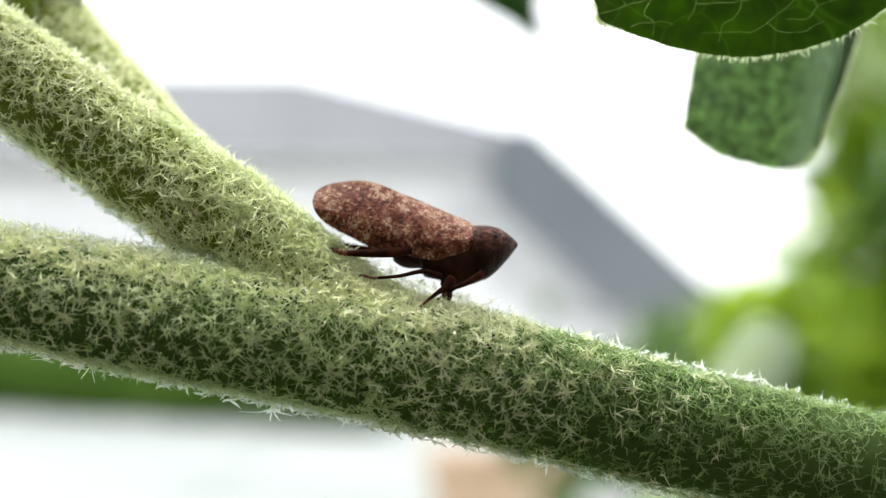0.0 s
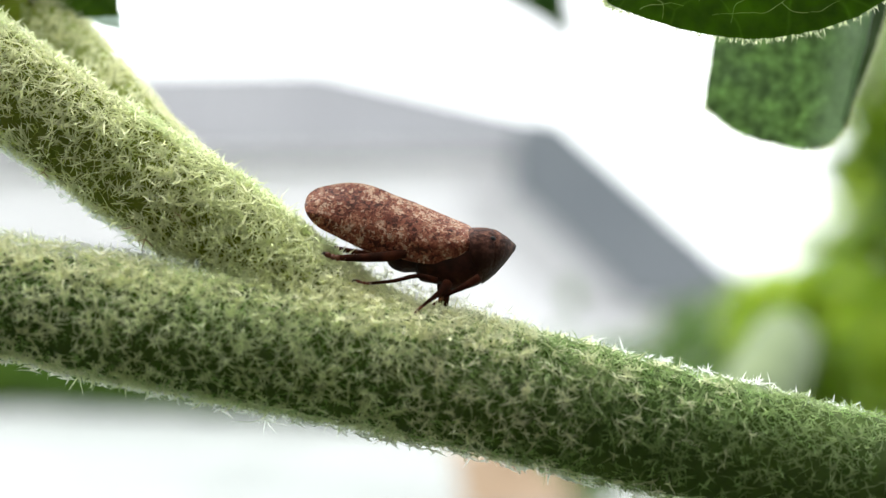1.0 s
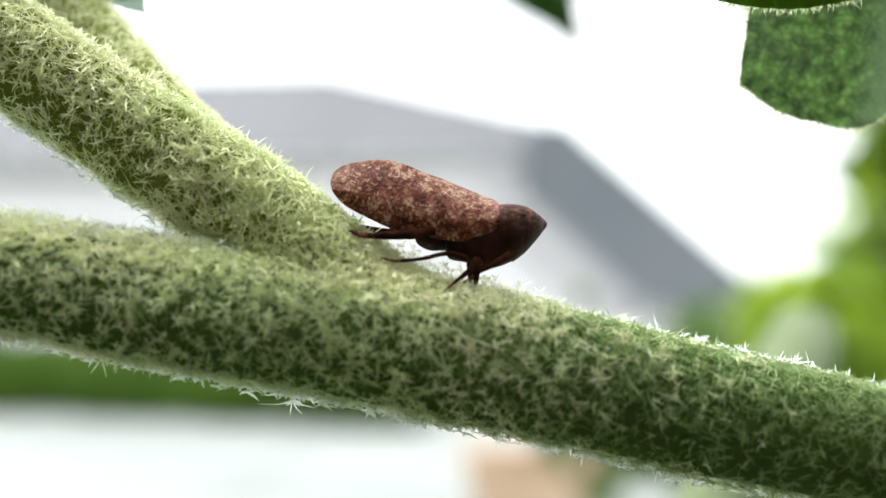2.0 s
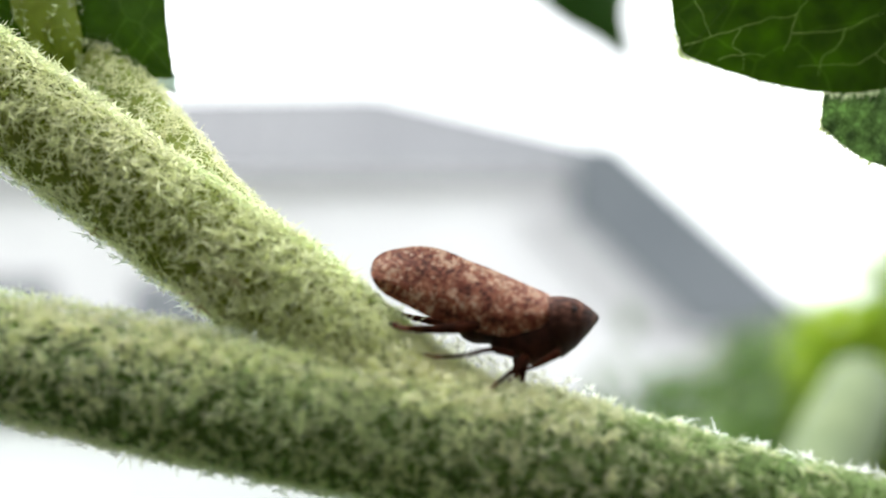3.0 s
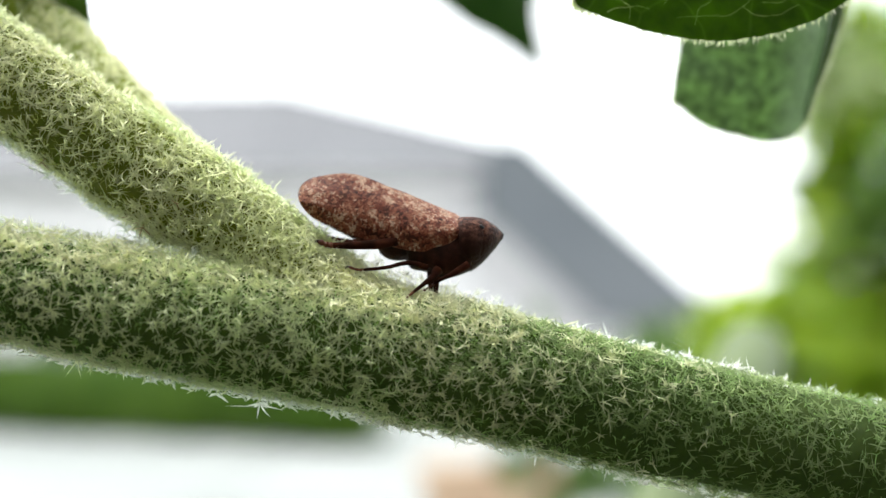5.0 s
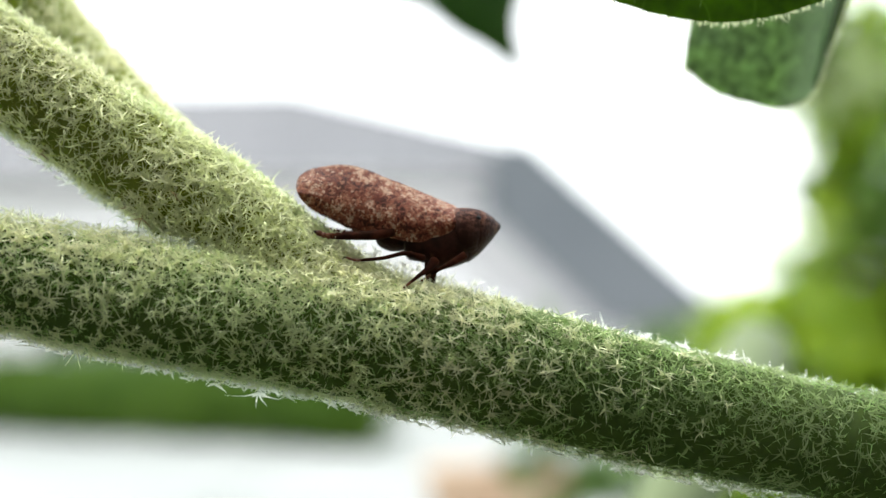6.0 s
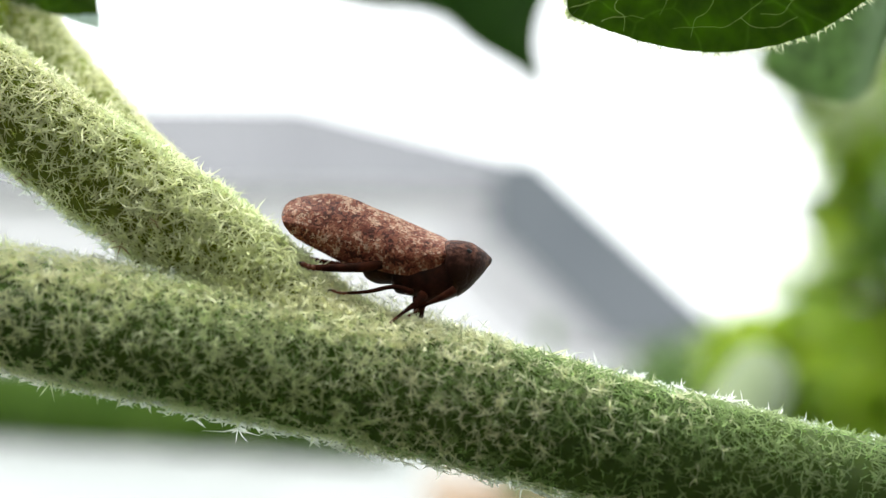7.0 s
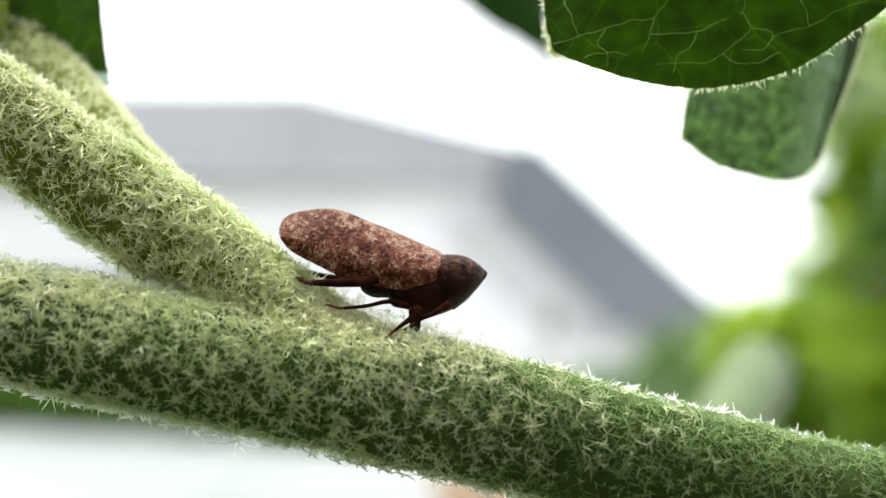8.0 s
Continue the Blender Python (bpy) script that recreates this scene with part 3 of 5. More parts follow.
# ---- ground, drive and the far house ----
def build_ground():
    verts, faces = [], []
    stops = [-2000, -300, -60, -20, -10] + [i for i in range(-8, 41, 2)] + [60, 100, 300, 800, 2500]
    for y in stops:
        for x in stops:
            verts.append((x, y, 0.0))
    k = len(stops)
    for i in range(k - 1):
        for j in range(k - 1):
            faces.append((i * k + j, i * k + j + 1, (i + 1) * k + j + 1, (i + 1) * k + j))
    tagged(mesh_object("ground", verts, faces, LAWN), "short green lawn reaching away from the garden", "ground", kind="structure")
    # a pale drive whose far edge runs aslant, laid in slabs
    drive = thing("drive", (0, 0, 0), "pale concrete driveway slabs with narrow joints", "driveway", "structure")
    # the nearest slabs are out of view, added to bounce light upwards
    for row in range(9):
        for col in range(8):
            x0, x1 = -13.7 + col * 3.0, -13.7 + col * 3.0 + 2.97
            verts = []
            for x, f in ((x0, row), (x1, row), (x1, row + 0.988), (x0, row + 0.988)):
                far = min(17.4, max(13.6, 13.6 - 0.66 * (x + 1.2))) + 0.6 if col < 4 else 23.2
                verts.append((x, 1.4 + (far - 1.4) * f / 9, 0))
            top = [(x, y, 0.03) for x, y, _ in verts]
            part("slab", verts + top, [(4, 5, 6, 7), (0, 4, 7, 3), (1, 2, 6, 5), (0, 1, 5, 4), (3, 7, 6, 2)], CONCRETE, drive, smooth=False)


def build_house():
    house = thing("house", (0, 26, 0), "pale house with a grey sheet roof and a steep side roof", "house")
    front = -2.0
    part("wall", *box(-14, 1.2, front + 0.3, 7, 0, 4.5), RENDER, house, "white painted wall", smooth=False)
    wing_outline = [(1.2, 0), (4.4, 0), (4.4, 1.9), (1.4, 4.6), (1.2, 4.6)]
    part("wing_wall", *prism(wing_outline, front + 0.3, 5), RENDER, house, smooth=False)
    # front slope of the main roof: ridge, hipped end, eave
    verts = [(-15, front, 4.62), (1.6, front, 4.62), (1.65, front + 0.6, 5.26), (-3.2, front + 2.5, 6.82), (-15, front + 2.5, 6.82), (-15, 7.6, 4.7), (1.6, 7.6, 4.7), (-15, front, 4.5), (1.6, front, 4.5), (1.6, 7.6, 4.55), (-15, 7.6, 4.55)]
    faces = [(0, 1, 2, 3, 4), (4, 3, 6, 5), (3, 2, 6), (1, 8, 9, 6, 2), (0, 7, 8, 1), (5, 6, 9, 10), (0, 4, 5, 10, 7), (7, 10, 9, 8)]
    part("roof", verts, faces, ROOF, house, smooth=False)
    for i in range(24):
        x = -14.6 + i * 0.66
        high = min(1.0, (1.9 - x) / 5.0)
        part("roof_seam", [(x - 0.02, front, 4.63), (x + 0.02, front, 4.63), (x + 0.02, front + 2.5 * high, 4.64 + 2.2 * high), (x - 0.02, front + 2.5 * high, 4.64 + 2.2 * high), (x, front, 4.68), (x, front + 2.5 * high, 4.69 + 2.2 * high)], [(0, 1, 4), (1, 2, 5, 4), (2, 3, 5), (3, 0, 4, 5)], ROOF, house, smooth=False)
    part("gutter", *box(-15, 1.7, front - 0.12, front, 4.42, 4.58), TRIM, house, smooth=False)
    part("soffit", *box(-15, 1.5, front, front + 0.3, 4.38, 4.42), TRIM, house, smooth=False)
    # the side roof falls steeply to the low eave
    outline = [(1.0, 5.0), (1.72, 5.27), (5.41, 1.9), (5.34, 1.5), (3.3, 1.5), (0.9, 3.8)]
    part("side_roof", *prism(outline, front - 0.2, 5.2), ROOF_SIDE, house, "slate grey side roof", smooth=False)
    # added mid-grey strip that paints the wall's fade into shade
    part("shade_strip", *prism([(0.9, 3.8), (3.3, 1.5), (2.2, 1.5), (0.0, 3.8)], front - 0.1, front + 0.296), TRIM, house, "grey board under the side roof", smooth=False)
    for x, z, w, h in ((-11.2, 1.0, 1.6, 1.5), (-7.9, 1.0, 1.6, 1.5)):
        y = front + 0.3
        frame_ob = part("window", *box(x - 0.08, x + w + 0.08, y - 0.06, y - 0.004, z - 0.08 if z else 0, z + h + 0.08), TRIM, house, "grey window frame", smooth=False)
        part("pane", *box(x, x + w / 2 - 0.03, y - 0.075, y - 0.062, z + 0.03, z + h), GLASS, frame_ob, smooth=False)
        part("pane", *box(x + w / 2 + 0.03, x + w, y - 0.075, y - 0.062, z + 0.03, z + h), GLASS, frame_ob, smooth=False)


def build_hedge():
    rng = np.random.default_rng(5)
    hedge = thing("hedge", (-1.2, 14.0, 0), "clipped green hedge between drive and pale house", "hedge")
    line = [(0.42, -0.27), (-1.6, 1.1), (-3.3, 2.2), (-5, 3.2), (-7, 3.7), (-9, 3.9), (-11.5, 3.9)]
    run = curve_points(line, 5)
    clumps = [(x + rng.uniform(-0.1, 0.1), y + rng.uniform(-0.25, 0.25), z, 0.36, 50) for x, y in run for z in (0.28, 0.6, 0.9)]
    part("foliage", *leaf_cloud(clumps, rng, 0.12), HEDGE_LEAF, hedge, kind="stuff")
    part("inner_growth", *tube([(x, y, 0.58, 0.52) for x, y in line], 6, 10, 0.6, wobble=0.3), HEDGE_LEAF, hedge)
    low = thing("low_shrub", (1.15, 9.0, 0), "low dark green shrub beside the drive", "shrub")
    part("foliage", *leaf_cloud([(0, 0, 0.12, 0.22, 200), (0.3, 0.1, 0.1, 0.2, 160)], rng, 0.09), SHRUB_DARK, low, kind="stuff")
    part("trunk", *tube([(0.1, 0.05, 0, 0.02), (0.1, 0.05, 0.12, 0.015), (0.12, 0.05, 0.2, 0.008)]), BARK, low)
    bright = thing("low_shrub", (2.35, 8.6, 0), "low yellow-green shrub beside the drive", "shrub")
    part("foliage", *leaf_cloud([(0, 0, 0.12, 0.2, 200)], rng, 0.09), SHRUB_LEAF, bright, kind="stuff")
    part("trunk", *tube([(0, 0, 0, 0.02), (0, 0, 0.12, 0.015), (0.02, 0, 0.2, 0.008)]), BARK, bright)

    bush = thing("garden_bush", (1.75, 9.3, 0), "leafy mid-green garden bush before the pale house", "shrub")
    clumps = [(0.0, 0, 1.12, 0.28, 260), (-0.35, 0, 0.92, 0.25, 180), (0.3, 0, 1.15, 0.28, 220), (0.1, 0, 0.6, 0.35, 260), (-0.3, 0.05, 0.55, 0.3, 180), (0.4, 0, 0.7, 0.3, 200), (-0.72, 0, 0.62, 0.22, 120)]
    part("foliage", *leaf_cloud(clumps, rng, 0.08), BUSH_LEAF, bush, kind="stuff")
    part("trunk", *tube([(0, 0, 0, 0.03), (0.02, 0, 0.4, 0.024), (0.0, 0, 1.0, 0.01)]), BARK, bush)
    for tip in ((-0.6, 0, 0.6), (-0.3, 0, 0.9), (0.3, 0, 1.1)):
        part("limb", *tube([(0.01, 0, 0.2, 0.018), (0.5 * tip[0], 0, 0.5 * tip[2] + 0.1, 0.012), (*tip, 0.005)]), BARK, bush)


def build_planter():
    planter = thing("planter", (0.37, 7.6, 0), "peach-coloured clay planter trough on the drive", "planter")
    outer = [(-0.4, 0.03), (0.4, 0.03), (0.46, 0.32), (0.43, 0.4), (-0.43, 0.4), (-0.46, 0.32)]
    part("trough", *prism(outer, -0.16, 0.16), CLAY, planter, smooth=False)
    part("rim", *box(-0.5, 0.5, -0.2, 0.2, 0.395, 0.44), CLAY, planter, smooth=False)


def build_shade_wall():
    # unseen wall, added to keep low sky light off the stem's front
    tagged(mesh_object("shade_wall_south", *box(-4, 4, -0.75, -0.55, 0, 2.0), SHADE_WALL, False), "plain dark grey-brown wall, added unseen to block light from behind", "wall", kind="structure")


def build_shrub():
    rng = np.random.default_rng(11)
    shrub = thing("shrub", (0.42, 0.98, 0), "leafy yellow-green garden shrub with dark gaps", "shrub")
    # sparse and ragged against the sky, thick lower down
    crown = [(-0.088, -0.05, 1.36, 0.022, 24), (-0.13, -0.05, 1.395, 0.016, 6), (-0.12, -0.04, 1.25, 0.028, 40), (-0.07, -0.03, 1.45, 0.035, 50), (-0.106, -0.05, 1.272, 0.02, 50), (-0.085, -0.05, 1.372, 0.03, 70), (-0.09, -0.05, 1.312, 0.02, 50), (0.0, 0.0, 1.38, 0.06, 130), (0.1, 0.0, 1.45, 0.1, 260), (-0.075, -0.05, 1.29, 0.035, 50), (-0.04, -0.05, 1.37, 0.045, 60), (-0.02, -0.05, 1.45, 0.05, 70)]
    thicket = [(-0.17, -0.03, 1.2, 0.03, 60), (-0.095, -0.1, 1.18, 0.045, 170), (-0.05, -0.11, 1.15, 0.05, 200), (-0.02, -0.1, 1.23, 0.04, 120), (-0.155, -0.02, 1.172, 0.04, 130), (-0.122, -0.04, 1.212, 0.024, 60), (-0.05, -0.03, 1.16, 0.095, 520), (-0.13, 0.0, 1.14, 0.08, 260), (0.05, -0.02, 1.22, 0.09, 320), (-0.1, 0.0, 1.0, 0.12, 240), (0.1, 0.05, 1.0, 0.15, 240), (-0.095, -0.05, 1.23, 0.04, 60)]
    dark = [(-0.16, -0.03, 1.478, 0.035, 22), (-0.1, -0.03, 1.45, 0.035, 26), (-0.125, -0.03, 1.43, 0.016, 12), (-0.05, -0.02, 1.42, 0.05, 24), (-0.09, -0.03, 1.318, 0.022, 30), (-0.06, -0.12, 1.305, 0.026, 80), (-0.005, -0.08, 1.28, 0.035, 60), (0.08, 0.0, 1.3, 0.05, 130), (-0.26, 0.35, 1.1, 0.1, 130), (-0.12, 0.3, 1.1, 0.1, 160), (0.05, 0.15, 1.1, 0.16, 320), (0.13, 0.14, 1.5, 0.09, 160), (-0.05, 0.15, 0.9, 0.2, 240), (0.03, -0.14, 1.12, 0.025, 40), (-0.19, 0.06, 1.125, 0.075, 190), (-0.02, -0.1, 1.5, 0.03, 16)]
    # lit and shaded leaves of one shrub, the light put into their colours
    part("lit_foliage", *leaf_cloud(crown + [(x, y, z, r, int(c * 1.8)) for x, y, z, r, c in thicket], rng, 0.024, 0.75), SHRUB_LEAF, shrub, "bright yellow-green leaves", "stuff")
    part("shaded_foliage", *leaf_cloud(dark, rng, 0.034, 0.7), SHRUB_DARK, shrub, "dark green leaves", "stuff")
    # pale clumps paint the foliage's bright highlights and gaps of sky
    pale = [(-0.1, -0.06, 1.392, 0.018, 26), (-0.106, -0.06, 1.283, 0.012, 16), (-0.07, -0.08, 1.415, 0.022, 46), (-0.05, -0.08, 1.39, 0.012, 14), (-0.118, -0.06, 1.262, 0.008, 8)]
    part("highlight_foliage", *leaf_cloud(pale, rng, 0.016, 0.8), HIGHLIGHT_LEAF, shrub, "pale grey-green leaf undersides", "stuff")
    part("trunk", *tube([(0.1, 0.1, 0, 0.022), (0.08, 0.1, 0.4, 0.018), (0.07, 0.1, 0.8, 0.013), (0.06, 0.1, 1.3, 0.005)]), BARK, shrub)
    for tip in ((-0.08, 0, 1.1), (-0.22, 0.3, 1.08), (0.03, 0.05, 1.3), (0.12, 0.05, 1.5), (0.0, 0.1, 1.2)):
        part("limb", *tube([(0.08, 0.1, 0.5, 0.012), (0.5 * tip[0] + 0.05, 0.08, 0.5 * tip[2] + 0.3, 0.008), (*tip, 0.003)]), BARK, shrub)


# ---- the downy plant ----
BASE = Vector((0.17, 0.035, 0.0))


def near(x, y, z):
    """Plant space, in metres, from millimetres round the insect's perch."""
    return (x / 1000 - BASE.x, y / 1000 - BASE.y, EYE + z / 1000 - BASE.z)


def near_rows(rows):
    return [(*near(x, y, z), r / 1000) for x, y, z, r in rows]


MAIN_ROWS = [
    (-54.73, -3.00, 8.76, 1.20),
    (-38.76, -2.40, 5.55, 1.60),
    (-26.63, -1.90, 3.32, 1.85),
    (-16.44, -1.30, 1.64, 1.95),
    (-12.31, -1.00, 0.78, 2.08),
    (-8.14, -0.70, 0.01, 2.20),
    (-3.92, -0.40, -0.72, 2.28),
    (0.34, -0.10, -1.70, 2.28),
    (4.65, 0.20, -2.74, 2.25),
    (9.00, 0.50, -3.88, 2.20),
    (13.39, 0.80, -4.88, 2.15),
    (17.10, 1.00, -5.70, 2.12),
    (24.54, 1.50, -7.56, 2.20),
    (45.00, 4.00, -22.00, 2.50),
    (90.00, 12.00, -90.00, 3.20),
    (130.00, 24.00, -300.00, 4.20),
    (160.00, 33.00, -800.00, 5.50),
    (170.00, 35.00, -1200.00, 6.50),
]
BRANCH_ROWS = [
    (-39.13, 2.00, 26.44, 1.50),
    (-29.30, 1.60, 18.68, 1.65),
    (-22.12, 1.20, 13.58, 1.75),
    (-17.44, 0.90, 10.22, 1.82),
    (-12.88, 0.70, 7.09, 1.80),
    (-8.38, 0.40, 4.04, 1.85),
    (-5.89, 0.20, 2.02, 1.88),
    (-3.85, 0.00, 0.39, 1.88),
    (-1.80, -0.10, -0.89, 1.85),
    (0.34, -0.10, -1.87, 1.80),
]
FORK_ROWS = [
    (-10.40, 0.60, 2.75, 0.50),
    (-9.20, 0.00, 2.60, 0.75),
    (-8.00, -0.30, 2.38, 0.85),
    (-6.50, -0.60, 2.00, 0.92),
    (-5.00, -0.90, 1.45, 0.93),
    (-3.50, -1.02, 0.70, 0.88),
    (-2.00, -1.00, 0.00, 0.75),
    (-0.50, -0.80, -0.60, 0.50),
]
SIDE_ROWS = [
    (-8.60, 1.00, 5.50, 0.90),
    (-10.25, 2.00, 6.75, 1.00),
    (-11.70, 3.00, 7.82, 1.15),
    (-13.05, 4.00, 9.22, 1.25),
    (-14.45, 5.00, 10.55, 1.30),
    (-15.82, 6.00, 12.06, 1.30),
    (-16.66, 6.60, 13.13, 1.25),
    (-17.37, 7.20, 14.23, 1.10),
    (-17.88, 7.60, 15.25, 0.85),
    (-18.21, 7.90, 16.36, 0.60),
    (-18.53, 8.20, 17.68, 0.45),
    (-19.50, 9.50, 24.00, 0.40),
]
PETIOLE_ROWS = [
    (-18.06, 6.60, 13.26, 0.25),
    (-18.11, 6.30, 13.74, 0.60),
    (-18.40, 6.10, 14.21, 0.92),
    (-18.76, 6.00, 14.90, 1.15),
    (-19.10, 6.10, 15.64, 1.32),
    (-19.42, 6.30, 16.41, 1.42),
    (-19.88, 6.80, 17.76, 1.50),
    (-21.90, 10.00, 23.20, 1.40),
    (-22.70, 12.00, 32.50, 1.00),
]
STALK_ROWS = [
    (15.00, 58.00, -22.00, 3.00),
    (24.41, 70.00, -13.87, 3.60),
    (29.19, 80.00, -10.00, 4.00),
    (34.09, 90.00, -6.00, 4.20),
    (38.50, 100.00, -2.60, 4.00),
]
# where each leaf's corner hangs, second by second
LEAF_TOP = [
    (0, 6.08, 0.00, 11.95, 0, 0, 0),
    (0.1, 6.03, 0.00, 12.10, 0, 0, 0),
    (0.2, 6.18, 0.00, 12.35, 0, 0, 0),
    (0.3, 6.50, 0.00, 12.05, 0, 0, 0),
    (0.4, 6.06, 0.00, 12.27, 0, 0, 0),
    (0.5, 6.09, 0.00, 12.34, 0, 0, 0),
    (0.6, 6.24, 0.00, 12.49, 0, 0, 0),
    (0.7, 6.29, 0.00, 12.86, 0, 0, 0),
    (0.8, 6.35, 0.00, 12.48, 0, 0, 0),
    (0.9, 5.98, 0.00, 12.45, 0, 0, 0),
    (1, 6.40, 0.00, 12.36, 0, 0, 0),
    (1.1, 6.09, 0.00, 12.04, 0, 0, 0),
    (1.2, 5.90, 0.00, 11.84, 0, 0, 0),
    (1.3, 6.05, 0.00, 12.13, 0, 0, 0),
    (1.4, 5.89, 0.00, 12.23, 0, 0, 0),
    (1.5, 6.08, 0.00, 12.44, 0, 0, 0),
    (1.6, 5.67, 0.00, 12.45, 0, 0, 0),
    (1.7, 6.52, 0.00, 12.49, 0, 0, 0),
    (2.8, 5.76, 0.00, 11.77, 0, 0, 0),
    (2.9, 5.95, 0.00, 12.08, 0, 0, 0),
    (3, 5.78, 0.00, 12.38, 0, 0, 0),
    (3.1, 6.00, 0.00, 13.01, 0, 0, 0),
    (3.2, 5.97, 0.00, 12.23, 0, 0, 0),
    (3.3, 5.63, 0.00, 11.90, 0, 0, 0),
    (3.4, 5.98, 0.00, 13.32, 0, 0, 0),
    (3.5, 6.01, 0.00, 12.34, 0, 0, 0),
    (3.6, 5.89, 0.00, 12.11, 0, 0, 0),
    (3.7, 5.70, 0.00, 11.92, 0, 0, 0),
    (3.8, 5.79, 0.00, 12.26, 0, 0, 0),
    (3.9, 5.96, 0.00, 12.26, 0, 0, 0),
    (4, 5.87, 0.00, 12.02, 0, 0, 0),
    (4.1, 5.81, 0.00, 11.94, 0, 0, 0),
    (4.2, 5.85, 0.00, 11.87, 0, 0, 0),
    (4.3, 6.05, 0.00, 12.26, 0, 0, 0),
    (4.4, 5.81, 0.00, 12.50, 0, 0, 0),
    (4.5, 5.83, 0.00, 12.74, 0, 0, 0),
    (4.6, 5.86, 0.00, 12.42, 0, 0, 0),
    (4.7, 5.83, 0.00, 12.11, 0, 0, 0),
    (5.8, 6.10, 0.00, 12.43, 0, 0, 0),
    (5.9, 6.66, 0.00, 12.40, 0, 0, 0),
    (6, 6.18, 0.00, 12.57, 0, 0, 0),
    (6.1, 6.31, 0.00, 12.69, 0, 0, 0),
    (6.2, 6.10, 0.00, 13.01, 0, 0, 0),
    (6.3, 5.86, 0.00, 12.35, 0, 0, 0),
    (6.4, 5.65, 0.00, 12.10, 0, 0, 0),
    (6.5, 6.40, 0.00, 13.43, 0, 0, 0),
    (6.6, 5.85, 0.00, 12.70, 0, 0, 0),
    (6.7, 6.04, 0.00, 13.70, 0, 0, 0),
    (6.8, 6.26, 0.00, 13.24, 0, 0, 0),
    (6.9, 5.94, 0.00, 13.17, 0, 0, 0),
    (7, 5.79, 0.00, 12.59, 0, 0, 0),
    (7.1, 5.40, 0.00, 11.65, 0, 0, 0),
    (7.2, 5.72, 0.00, 12.04, 0, 0, 0),
    (7.3, 5.59, 0.00, 12.01, 0, 0, 0),
    (7.4, 5.56, 0.00, 12.23, 0, 0, 0),
    (7.5, 5.53, 0.00, 12.44, 0, 0, 0),
    (7.6, 5.64, 0.00, 12.40, 0, 0, 0),
    (7.7, 5.74, 0.00, 12.05, 0, 0, 0),
    (7.8, 5.58, 0.00, 12.20, 0, 0, 0),
    (7.9, 5.46, 0.00, 11.89, 0, 0, 0),
    (8, 5.39, 0.00, 11.79, 0, 0, 0),
]
